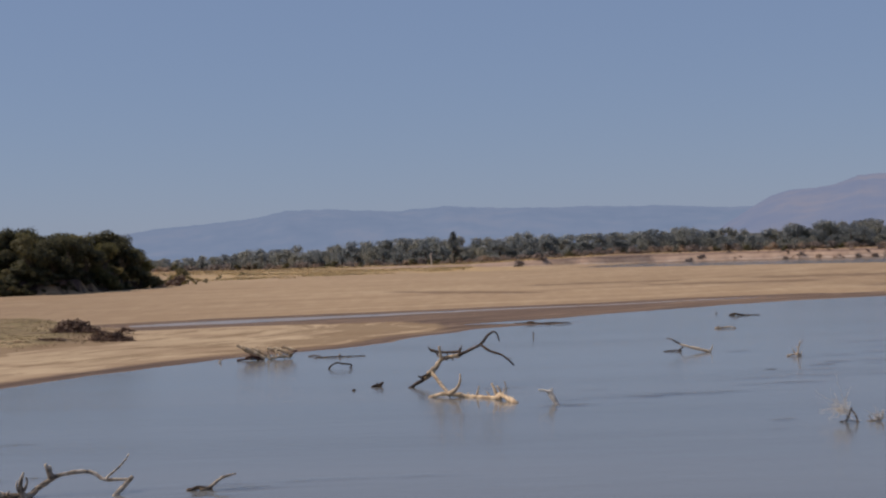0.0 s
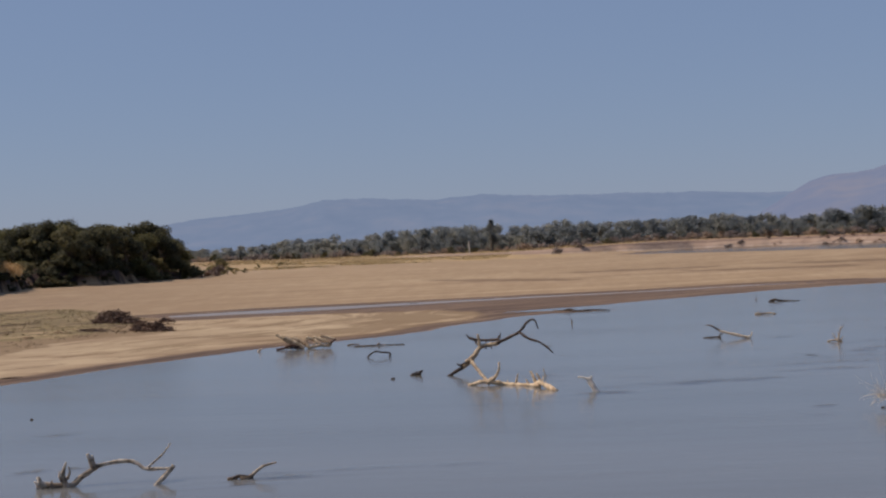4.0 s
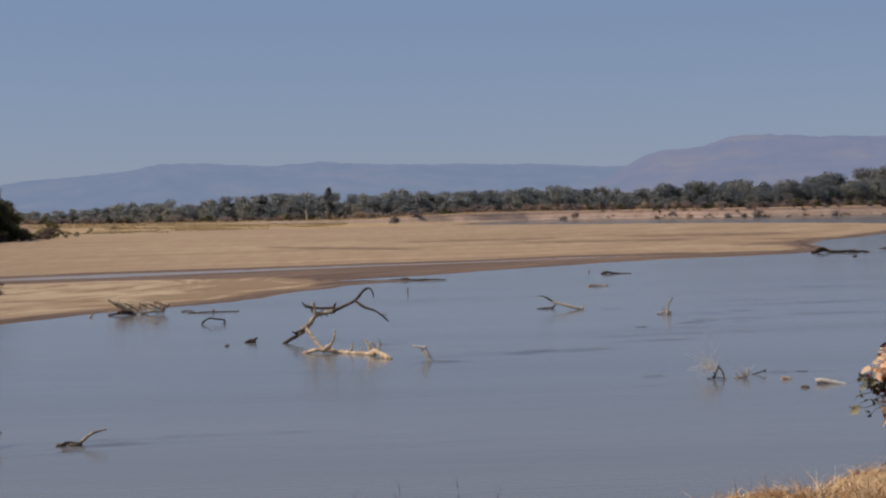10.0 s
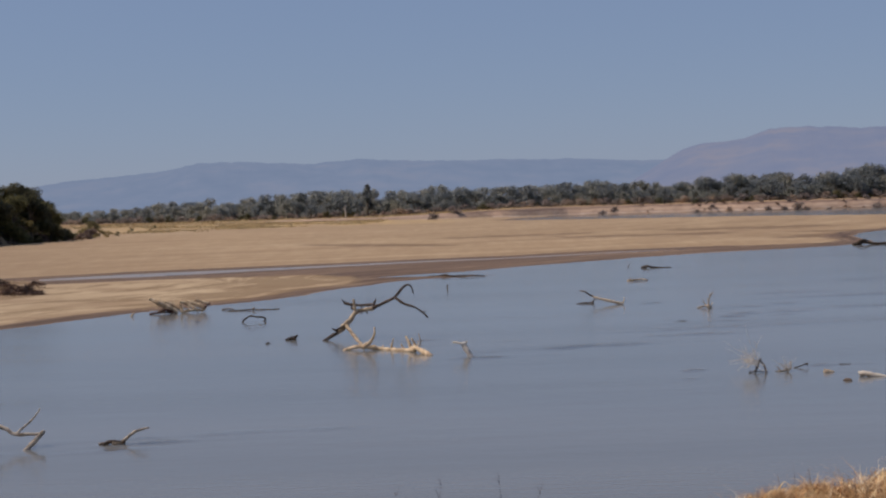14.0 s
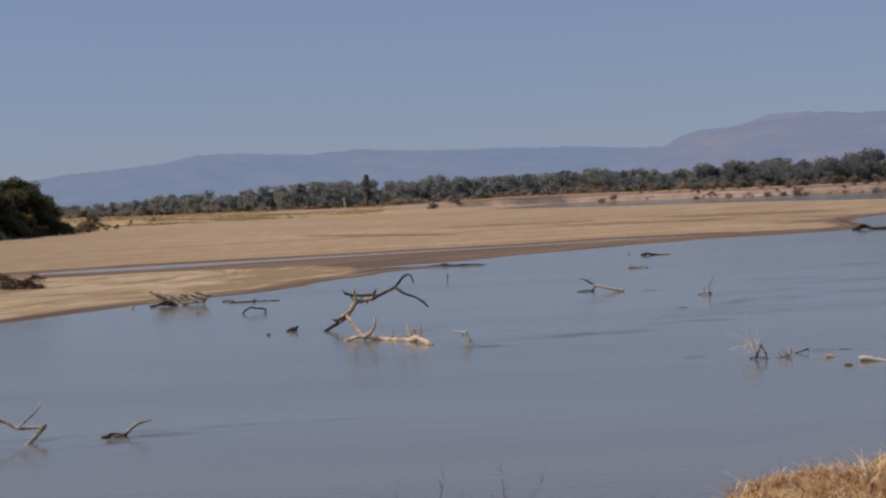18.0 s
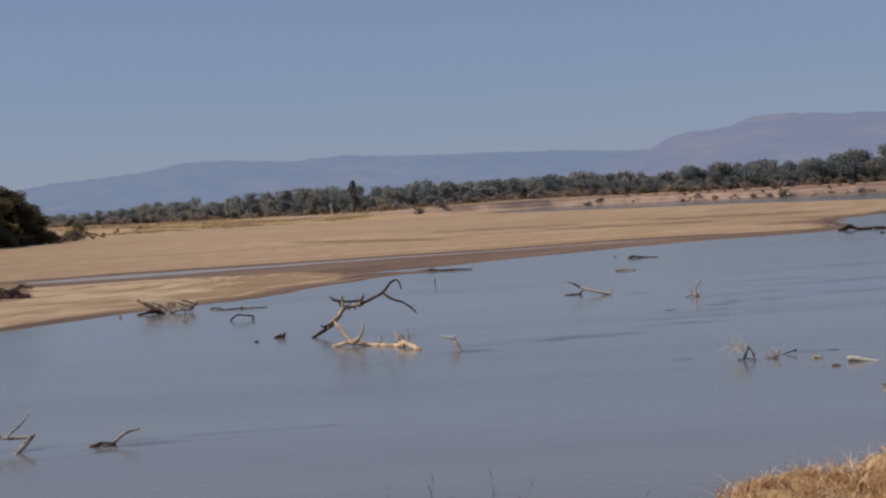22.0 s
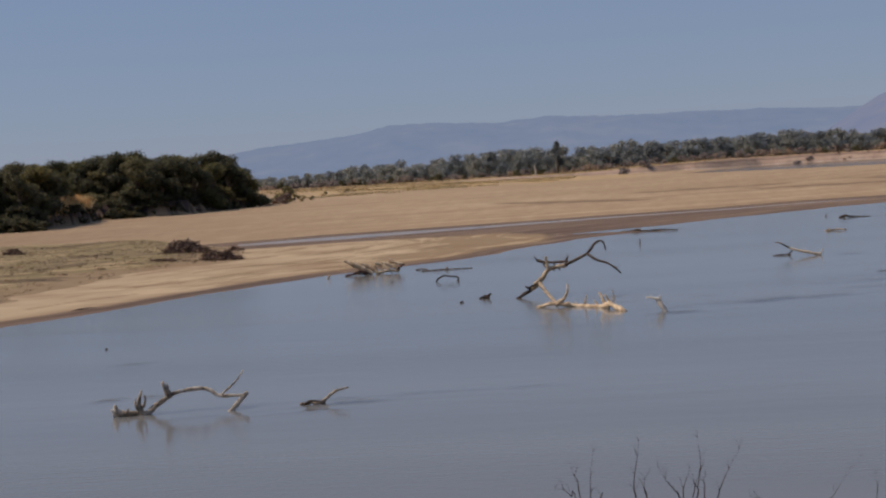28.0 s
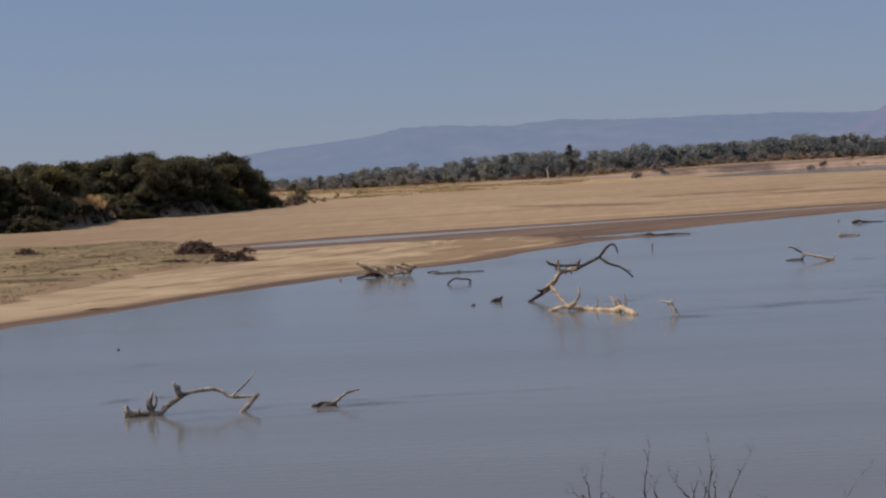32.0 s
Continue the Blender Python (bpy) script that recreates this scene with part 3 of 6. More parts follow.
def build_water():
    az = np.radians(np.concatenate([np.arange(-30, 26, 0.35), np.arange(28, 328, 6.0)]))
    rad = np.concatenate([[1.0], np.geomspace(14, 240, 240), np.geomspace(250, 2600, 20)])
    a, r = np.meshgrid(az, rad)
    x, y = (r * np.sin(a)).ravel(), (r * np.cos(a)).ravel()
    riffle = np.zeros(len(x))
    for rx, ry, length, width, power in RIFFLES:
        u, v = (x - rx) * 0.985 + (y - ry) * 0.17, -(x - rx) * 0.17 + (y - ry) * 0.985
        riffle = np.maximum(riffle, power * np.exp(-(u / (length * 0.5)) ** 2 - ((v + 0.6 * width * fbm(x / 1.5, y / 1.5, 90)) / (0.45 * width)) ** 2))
    n = len(az)
    i, j = np.arange(len(rad) - 1)[:, None] * n, np.arange(n)[None, :]
    k = (j + 1) % n
    quads = np.stack([i + j, i + k, i + n + k, i + n + j], -1).reshape(-1, 4)
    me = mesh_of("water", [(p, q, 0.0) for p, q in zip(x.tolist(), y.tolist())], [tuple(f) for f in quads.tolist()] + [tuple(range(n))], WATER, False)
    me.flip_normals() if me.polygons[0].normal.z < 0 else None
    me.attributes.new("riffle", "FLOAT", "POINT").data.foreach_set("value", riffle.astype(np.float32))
    shoal = smooth(-3.0, 0.5, signed_distance(x, y, CHANNEL)) * (0.75 + 0.8 * fbm(x / 6, y / 2, 95))
    me.attributes.new("shoal", "FLOAT", "POINT").data.foreach_set("value", np.clip(shoal, 0, 1).astype(np.float32))
    return tagged(new("water", me), "calm muddy river water reflecting a hazy blue sky", "river", kind="structure")


water = build_water()


def build_ridge(name, profile, near, far, material, label, seed):
    """A range of hills: its crest follows (heading, height) pairs, with gullies down its flank."""
    heads, tops = zip(*profile)
    az = np.arange(heads[0], heads[-1] + 0.01, 0.12)
    depth = np.linspace(0, 1, 26)
    a, u = np.meshgrid(az, depth)
    crest = np.interp(a, heads, tops)
    crest = crest * (1 + 0.05 * fbm(a * 0.8, a * 0 + 2, seed, 3) + 0.018 * fbm(a * 4, a * 0, seed + 3, 3))
    r = near + (far - near) * u
    gully = fbm(a * 0.9 + u * 2.5, u * 4, seed + 7, 4)
    z = 2 + (crest - 2) * (smooth(0, 1, u) ** 0.9) * (1 + 0.10 * gully * np.sin(np.pi * u))
    x, y = r * np.sin(np.radians(a)), r * np.cos(np.radians(a))
    rows, n = u.shape
    verts = [tuple(v) for v in np.stack([x.ravel(), y.ravel(), z.ravel()], -1)]
    faces = [(i * n + j, i * n + j + 1, (i + 1) * n + j + 1, (i + 1) * n + j) for i in range(rows - 1) for j in range(n - 1)]
    back = len(verts)
    verts += [(1.06 * x[-1, j], 1.06 * y[-1, j], -5.0) for j in range(n)]
    faces += [((rows - 1) * n + j, (rows - 1) * n + j + 1, back + j + 1, back + j) for j in range(n - 1)]
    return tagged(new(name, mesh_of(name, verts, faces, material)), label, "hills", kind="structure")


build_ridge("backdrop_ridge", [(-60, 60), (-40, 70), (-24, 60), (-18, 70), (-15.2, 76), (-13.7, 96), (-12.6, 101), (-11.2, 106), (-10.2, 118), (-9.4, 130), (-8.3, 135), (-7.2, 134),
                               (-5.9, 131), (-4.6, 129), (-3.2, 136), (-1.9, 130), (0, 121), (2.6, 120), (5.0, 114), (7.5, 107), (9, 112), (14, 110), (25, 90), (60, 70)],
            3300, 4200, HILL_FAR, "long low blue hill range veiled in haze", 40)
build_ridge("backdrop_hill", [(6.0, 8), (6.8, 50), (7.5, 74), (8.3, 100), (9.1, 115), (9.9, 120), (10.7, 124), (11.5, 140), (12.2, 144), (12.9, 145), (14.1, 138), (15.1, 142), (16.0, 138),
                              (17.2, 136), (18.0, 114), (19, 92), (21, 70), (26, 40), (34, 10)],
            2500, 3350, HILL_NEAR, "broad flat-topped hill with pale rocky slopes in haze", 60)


# ---- trees ----
def crown_mesh(name, blobs, count, size, material, seed, fill=0.28, wild=0.55):
    """Foliage: many small folded leaf sprays scattered through rounded clumps (x, y, z, rx, ry, rz)."""
    rng = np.random.default_rng(seed)
    vol = np.array([b[3] * b[4] * b[5] for b in blobs]) ** 0.7
    pick = rng.choice(len(blobs), count, p=vol / vol.sum())
    b = np.array(blobs)[pick]
    way = rng.normal(size=(count, 3))
    way /= np.linalg.norm(way, axis=1)[:, None]
    lump = 1 + 0.16 * np.sin(way[:, 0] * 7 + pick) * np.sin(way[:, 1] * 6 + pick * 2) * np.sin(way[:, 2] * 8)
    dist = (rng.random(count) ** fill) * lump * rng.uniform(0.85, 1.08, count)
    c = b[:, :3] + way * b[:, 3:] * dist[:, None]
    n = way + rng.normal(scale=wild, size=(count, 3)) + np.array([0, 0, 0.25])
    n /= np.linalg.norm(n, axis=1)[:, None]
    a = np.cross(n, rng.normal(size=(count, 3)))
    a /= np.linalg.norm(a, axis=1)[:, None]
    d = np.cross(n, a)
    s = size * rng.uniform(0.55, 1.35, count)[:, None]
    v = np.stack([c - a * s, c - d * s * 0.55 + n * s * 0.25, c + a * s, c + d * s * 0.55 + n * s * 0.25], 1)
    me = bpy.data.meshes.new(name)
    me.vertices.add(count * 4)
    me.vertices.foreach_set("co", v.ravel())
    base = np.arange(count)[:, None] * 4
    tris = np.concatenate([base + [0, 1, 2], base + [0, 2, 3]], 1).ravel()
    me.loops.add(tris.size)
    me.loops.foreach_set("vertex_index", tris)
    me.polygons.add(count * 2)
    me.polygons.foreach_set("loop_start", np.arange(count * 2) * 3)
    me.update(calc_edges=True)
    me.materials.append(material)
    return me


def tree_parts(name, tall, spread, low, clumps, leaves, size, material, seed, slim=False, fill=0.28, fine=1.0, wild=0.55, apart=False, base=0.18):
    """Trunk-with-limbs and crown meshes for a tree of that height; low: where its foliage begins."""
    rng = random.Random(seed)
    blobs, limbs = [], []
    fork = tall * (0.30 if not slim else 0.6)
    lean = (0.0, 0.0) if slim else (rng.uniform(-0.4, 0.4), rng.uniform(-0.4, 0.4))
    r0 = tall * 0.028
    limbs.append(tube([(0, 0, -0.6), (lean[0] * 0.3, lean[1] * 0.3, fork * 0.5), (lean[0], lean[1], fork), (lean[0] * 1.4, lean[1] * 1.3, tall * 0.8)],
                      [r0 * 1.35, r0, r0 * 0.8, r0 * 0.2], 7, 0.1, rng))
    for i in range(clumps):
        w = 2 * math.pi * (i * 0.382 + rng.uniform(-0.08, 0.08))
        z = low + (tall - low) * (base + (0.88 - base) * ((i * 0.618) % 1))
        up = (z - low) / (tall - low)
        reach = spread * (1.0 - 0.55 * up ** 2) * rng.uniform(0.35, 0.85) * (0.6 if slim else 1)
        rr = spread * rng.uniform(0.24, 0.50) * (0.5 if slim else 1) * fine
        rz = min(rr * rng.uniform(0.65, 0.9) * (1.6 if slim else 1), max(0.5, tall - z))
        x, y = lean[0] + math.cos(w) * reach, lean[1] + math.sin(w) * reach
        blobs.append((x, y, z, rr, rr, rz))
        if i % 2 == 0:
            limbs.append(tube([(lean[0], lean[1], fork * rng.uniform(0.6, 1.1)), (x * 0.5, y * 0.5, (fork + z) * 0.5), (x, y, z)], [r0 * 0.5, r0 * 0.32, r0 * 0.12], 5, 0.1, rng))
    crest = spread * (0.24 if slim else 0.42)
    blobs.append((lean[0], lean[1], tall - spread * 0.30, crest, crest, spread * 0.30))
    if apart:
        return mesh_of(name + "_trunk", *limbs[0], BARK), crown_mesh(name + "_crown", blobs, leaves, size, material, seed, fill, wild), [mesh_of(name + "_limb", *l, BARK) for l in limbs[1:]]
    return mesh_of(name + "_trunk", *join(*limbs), BARK), crown_mesh(name + "_crown", blobs, leaves, size, material, seed, fill, wild)


def make_tree(meshes, x, y, scale, turn, label, group, wide=1.0, sink=0.1, name="tree", category="tree"):
    t = thing(name, Matrix.LocRotScale((x, y, height(x, y) - sink), Euler((0, 0, turn)), (scale * wide, scale * wide, scale)), label, category, group)
    trunk = part("trunk", meshes[0], t)
    part("crown", meshes[1], t)
    for me in meshes[2] if len(meshes) > 2 else ():
        part("limb", me, trunk)
    return t


rng = random.Random(11)
BIG = [tree_parts("river_tree", 11.0, 4.8, 0.5, 34, 9500, 0.24, LEAF_DARK, 100 + i, False, 0.45, 0.92, apart=True, base=0.04) for i in range(4)]
OLIVE = [tree_parts("olive_tree", 11.0, 5.0, 0.5, 34, 9500, 0.24, LEAF_OLIVE, 120 + i, False, 0.45, 0.92, apart=True, base=0.04) for i in range(2)]
LOW = [tree_parts("thicket", 11.0, 5.2, 0.0, 16, 3200, 0.46, LEAF_DARK, 150 + i, False, 0.36) for i in range(3)]
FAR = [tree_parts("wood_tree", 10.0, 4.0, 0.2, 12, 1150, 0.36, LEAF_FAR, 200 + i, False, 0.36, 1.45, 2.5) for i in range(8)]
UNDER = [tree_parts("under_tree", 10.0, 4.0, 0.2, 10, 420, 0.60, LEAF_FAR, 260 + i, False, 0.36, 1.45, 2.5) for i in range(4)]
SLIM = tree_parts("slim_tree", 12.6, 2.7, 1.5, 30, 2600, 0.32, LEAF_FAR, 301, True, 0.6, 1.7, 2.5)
SHRUB = [tree_parts("shrub", 3.2, 2.0, 0.0, 10, 900, 0.17, LEAF_YELLOW, 480 + i, False, 0.5) for i in range(3)]
BUSH = [tree_parts("scrub", 3.2, 2.3, 0.1, 8, 800, 0.26, LEAF_SCRUB, 400 + i) for i in range(3)]
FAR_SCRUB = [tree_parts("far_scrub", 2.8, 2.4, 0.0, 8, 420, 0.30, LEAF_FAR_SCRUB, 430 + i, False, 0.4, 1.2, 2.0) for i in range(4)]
SCRUB = [tree_parts("dry_scrub", 2.6, 2.2, 0.1, 8, 600, 0.26, LEAF_DRY, 450 + i) for i in range(2)]

# the dark grove on the near terrace
GROVE_TOP = ([-40, -27, -23.2, -22.0, -20.9, -19.3, -18.3, -17.1, -16.1, -15.3, -14.5, -13.9], [11, 11, 11.0, 11.3, 11.9, 12.8, 13.7, 12.4, 12.0, 12.7, 11.8, 9.8])
GROVE_R = ([-40, -23.3, -21.4, -20.6, -19.2, -16.8, -14.0], [262, 256, 254, 278, 296, 302, 328])
def sunny(x, y):
    """The clearing through which the sun reaches the golden grass."""
    return -113 < x < -95 and 262 < y < 289


for row, (step, back) in enumerate(((0.62, 2.0), (0.75, 9.0), (1.05, 17.0))):
    az = -14.2 - 0.25 * row
    while az > -29:
        r = np.interp(az, *GROVE_R) + back + rng.uniform(-2, 2)
        tall = np.interp(az + rng.uniform(-0.2, 0.2), *GROVE_TOP) * rng.choice((0.90, 0.95, 0.98, 1.02, 1.05)) - 3.6
        a = radians(az)
        if sunny(r * math.sin(a), r * math.cos(a)) or (row == 0 and -21.9 < az < -19.4):
            az -= 0.3
            continue
        olive = rng.random() < (0.55 if az < -19.2 and row else 0.12)
        make_tree(rng.choice(OLIVE if olive else BIG), r * math.sin(a), r * math.cos(a), tall / 11.0, rng.uniform(0, 6.28),
                  "broad olive-green tree with a sunlit rounded crown" if olive else "broad evergreen tree with dense dark rounded crown", "grove on the river terrace", rng.uniform(0.85, 1.15))
        az -= step * rng.uniform(0.8, 1.25)

# the trees behind the clearing
for i in range(21):
    x, y = -119 + (i % 7) * 3.6 + rng.uniform(-1, 1), 294 + (i // 7) * 6 + rng.uniform(-2, 2)
    make_tree(rng.choice(OLIVE if i % 3 == 0 else BIG), x, y, rng.uniform(0.74, 0.86), rng.uniform(0, 6.28), "broad tree standing behind the sunny clearing", "grove on the river terrace", rng.uniform(0.9, 1.15))

# thickets that close the foot of the grove; the golden grass and the sandy end stay open in front
for back, low, high, step in ((0.5, 0.26, 0.44, 0.26), (6.0, 0.40, 0.60, 0.34), (13.0, 0.48, 0.68, 0.5)):
    az = -14.5
    while az > -28:
        open_front = -21.5 < az < -19.5 or az > -17.3
        if az > -16.0 and back < 6:
            az -= step
            continue
        r = np.interp(az, *GROVE_R) + back + rng.uniform(-2.0, 2.0) + (4.5 if open_front else 0)
        a = radians(az)
        scale = 0.09 if sunny(r * math.sin(a), r * math.cos(a)) else rng.uniform(low, high)
        make_tree(rng.choice(LOW), r * math.sin(a), r * math.cos(a), scale, rng.uniform(0, 6.28),
                  "low dark thicket at the foot of the grove", "grove on the river terrace", rng.uniform(1.1, 1.5), 0.4, "thicket_tree", "tree")
        az -= step * rng.uniform(0.7, 1.3)

for i in range(60):
    az = -17.4 - i * 0.17 + rng.uniform(-0.1, 0.1)
    r = np.interp(az, *GROVE_R) + rng.uniform(-5.0, -1.0)
    a = radians(az)
    if -20.9 < az < -19.3:
        continue
    make_tree(rng.choice(LOW), r * math.sin(a), r * math.cos(a), rng.uniform(0.10, 0.22), rng.uniform(0, 6.28),
              "small dark bush rooted in the shaded bank", "grove on the river terrace", rng.uniform(1.1, 1.6), 0.2, "thicket_tree", "tree")

# the far woodland along the cut bank
FAR_TOP = ([-16, -13, -12.1, -11.1, -9.8, -8.2, -7.2, -5.6, -4.6, -3.5, -2.3, -1.9, -0.5, 0.9, 2.6, 4.2, 6.0, 8.0, 10.1, 12, 13.1, 14.1, 15.4, 16.4, 17.4, 18.3, 24],
           [8, 8.5, 9, 9.5, 12.0, 12.0, 13.5, 14.6, 14.0, 14.0, 13.5, 13.0, 15.2, 13.4, 13.6, 15.0, 14.4, 12.8, 15.4, 15.2, 14.6, 17.6, 16.8, 19.3, 18.8, 18.8, 18])
FAR_R = ([-20, -12, -6, -1, 2, 4.4, 7, 11, 15, 18.2, 24], [830, 810, 740, 715, 705, 712, 700, 680, 684, 702, 740])
rear = []
for row, (step, back, low) in enumerate(((0.50, 8, 0.72), (0.38, 20, 0.95), (0.40, 36, 1.0), (0.5, 56, 1.0))):
    az = -15.0 + 0.2 * row
    while az < 23:
        r = np.interp(az, *FAR_R) + back + rng.uniform(-5, 5)
        a = radians(az)
        tall = (np.interp(az + rng.uniform(-0.25, 0.25), *FAR_TOP) - height(r * math.sin(a), r * math.cos(a))) * low * rng.choice((0.74, 0.84, 0.92, 1.0, 1.06, 1.12, 1.18))
        kind, turn, wide = rng.choice(FAR), rng.uniform(0, 6.28), rng.uniform(0.95, 1.35) * (9.5 / max(tall, 6)) ** 0.5
        x, y = r * math.sin(a), r * math.cos(a)
        if row < 2:
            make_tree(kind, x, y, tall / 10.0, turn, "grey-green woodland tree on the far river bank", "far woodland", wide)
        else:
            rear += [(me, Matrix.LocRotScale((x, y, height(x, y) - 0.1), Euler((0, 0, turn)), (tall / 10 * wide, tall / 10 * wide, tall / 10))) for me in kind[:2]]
        az += step * rng.uniform(0.7, 1.3)


def merged(name, pieces):
    """One mesh out of (mesh, pose) pairs."""
    co, idx, start, mats, size = [], [], [], [], 0
    kinds = list(dict.fromkeys(me.materials[0] for me, _ in pieces))
    for me, m in pieces:
        n = len(me.vertices)
        v = np.empty(n * 3)
        me.vertices.foreach_get("co", v)
        m = np.array(m)
        co.append(v.reshape(-1, 3) @ m[:3, :3].T + m[:3, 3])
        ix, st = np.empty(len(me.loops), int), np.empty(len(me.polygons), int)
        me.loops.foreach_get("vertex_index", ix)
        me.polygons.foreach_get("loop_start", st)
        start.append(st + sum(map(len, idx)))
        idx.append(ix + size)
        mats.append(np.full(len(st), kinds.index(me.materials[0])))
        size += n
    me = bpy.data.meshes.new(name)
    me.vertices.add(size)
    me.vertices.foreach_set("co", np.concatenate(co).ravel())
    me.loops.add(sum(map(len, idx)))
    me.loops.foreach_set("vertex_index", np.concatenate(idx))
    me.polygons.add(sum(map(len, start)))
    me.polygons.foreach_set("loop_start", np.concatenate(start))
    for kind in kinds:
        me.materials.append(kind)
    me.polygons.foreach_set("material_index", np.concatenate(mats))
    me.update(calc_edges=True)
    return me


tagged(new("rear_woods", merged("rear_woods", rear)), "crowded grey-green trees deep in the far woodland", "woods", kind="stuff")
az = -14.5
while az < 22:
    r = np.interp(az, *FAR_R) + rng.uniform(9, 20)
    a = radians(az)
    make_tree(rng.choice(UNDER), r * math.sin(a), r * math.cos(a), rng.uniform(0.30, 0.52), rng.uniform(0, 6.28),
              "low thicket tree under the far woodland", "far woodland", rng.uniform(1.3, 1.9), 0.3, "thicket_tree", "tree")
    az += 0.26 * rng.uniform(0.7, 1.3)
a = radians(-2.94)
make_tree(SLIM, 716 * math.sin(a), 716 * math.cos(a), 1.22, 1.0, "tall slim tree standing above the far woodland", "far woodland", 1.1)
a = radians(-3.75)
bare = thing("dead_tree", pose(703 * math.sin(a), 703 * math.cos(a), height(703 * math.sin(a), 703 * math.cos(a)) - 0.2, 0, 0, 3.75), "pale bare dead trunk before the far woodland", "dead tree", "far woodland")
part("trunk", mesh_of("trunk", *tube([(0, 0, -0.3), (0.1, 0, 2.0), (-0.1, 0, 4.2), (0.25, 0, 5.6)], [0.34, 0.28, 0.22, 0.08], 7, 0.15, random.Random(5)), WHITEWOOD), bare)
part("limb", mesh_of("limb", *tube([(0.0, 0, 3.0), (-0.6, 0, 4.2), (-0.9, 0, 5.0)], [0.16, 0.11, 0.05], 6, 0.15, random.Random(6)), WHITEWOOD), bare)
az = -14.0
while az < 22:
    r = np.interp(az, *FAR_R) + rng.uniform(-5, 7)
    a = radians(az)
    make_tree(rng.choice(BUSH if rng.random() < 0.18 else FAR_SCRUB), r * math.sin(a), r * math.cos(a), rng.uniform(0.6, 1.3), rng.uniform(0, 6.28),
              "low scrub bush on the edge of the cut bank", "far bank scrub", 1.1, 0.1, "bush", "bush")
    az += 0.20 * rng.uniform(0.6, 1.5)
tiny = []
for i in range(130):
    az = 1.5 + i * 0.142 + rng.uniform(-0.1, 0.1)
    r = np.interp(az, *FAR_R) + rng.uniform(-12, -1)
    x, y = r * math.sin(radians(az)), r * math.cos(radians(az))
    kind, scale, turn = rng.choice(SCRUB if rng.random() < 0.25 else FAR_SCRUB), rng.choice((0.15, 0.2, 0.25, 0.3, 0.4, 0.6)), rng.uniform(0, 6.28)
    if scale > 0.45:
        make_tree(kind, x, y, scale, turn, "small brown shrub clinging to the cut bank", "far bank scrub", 1.3, 0.1, "bush", "bush")
    else:
        tiny += [(me, Matrix.LocRotScale((x, y, height(x, y) - 0.1), Euler((0, 0, turn)), (scale * 1.3, scale * 1.3, scale))) for me in kind[:2]]
tagged(new("bank_scrub", merged("bank_scrub", tiny)), "scattered grey-brown scrub on the cut bank", "scrub", kind="stuff")

# creepers and saplings added as shade, hiding the grove's slope from its foot up
creepers = []


def creeper(kind, x, y, scale, wide, sink):
    turn = rng.uniform(0, 6.28)
    creepers.extend((me, Matrix.LocRotScale((x, y, height(x, y) - sink), Euler((0, 0, turn)), (scale * wide, scale * wide, scale))) for me in kind[:2])


for i in range(110):
    az = -15.6 - i * 0.074 + rng.uniform(-0.05, 0.05)
    a = radians(az)
    steps = np.arange(245.0, 335.0, 0.5)
    climb = lie_of_land(steps * math.sin(a), steps * math.cos(a))[0]
    foot = float(steps[np.argmax(climb > 1.95)]) if (climb > 1.95).any() else 300.0
    r = foot + rng.choice((-0.5, 0.2, 1.0, 2.0))
    creeper(rng.choice(LOW), r * math.sin(a), r * math.cos(a), rng.uniform(0.08, 0.13) if az < -17.2 else rng.uniform(0.04, 0.09), rng.uniform(1.2, 1.8), 0.3)
for i in range(52):
    az = -17.3 + i * 0.0625 + rng.uniform(-0.08, 0.08)
    r = np.interp(az, *GROVE_R) + rng.uniform(-3.0, 5.0)
    a = radians(az)
    creeper(rng.choice(LOW if i % 3 else SCRUB), r * math.sin(a), r * math.cos(a), rng.uniform(0.07, 0.16) * (1 if i % 3 else 3.5), rng.uniform(1.3, 2.0), 0.15)
tagged(new("slope_creepers", merged("slope_creepers", creepers)), "dark creepers and dry scrub added as shade over the cut slope", "scrub", kind="stuff")


# ---- driftwood in the river: limbs as (across, away, up) lines with the radius at each end ----
def driftwood(name, x, y, turn, limbs, label, material, category="driftwood", group="driftwood in the river", seed=0, ground_z=0.0, slim=0.075):
    rng = random.Random(seed)
    t = thing(name, pose(x, y, ground_z, 0, 0, turn), label, category, group)
    stem = None
    for piece, r0, r1, line in limbs:
        n = len(line)
        radii = [r0 + (r1 - r0) * i / (n - 1) for i in range(n)]
        v, f = tube(line, radii, 9, 0.24, rng)
        me = mesh_of(piece, v, f, material[1] if (isinstance(material, tuple) and r0 < slim) else (material[0] if isinstance(material, tuple) else material))
        grows = piece in ("stub", "splinter", "knot", "knob", "bark_strip")
        ob = part(piece, me, stem if grows and stem else t)
        if not grows and (stem is None or piece in ("trunk", "stem", "log", "body")):
            stem = ob
    return t


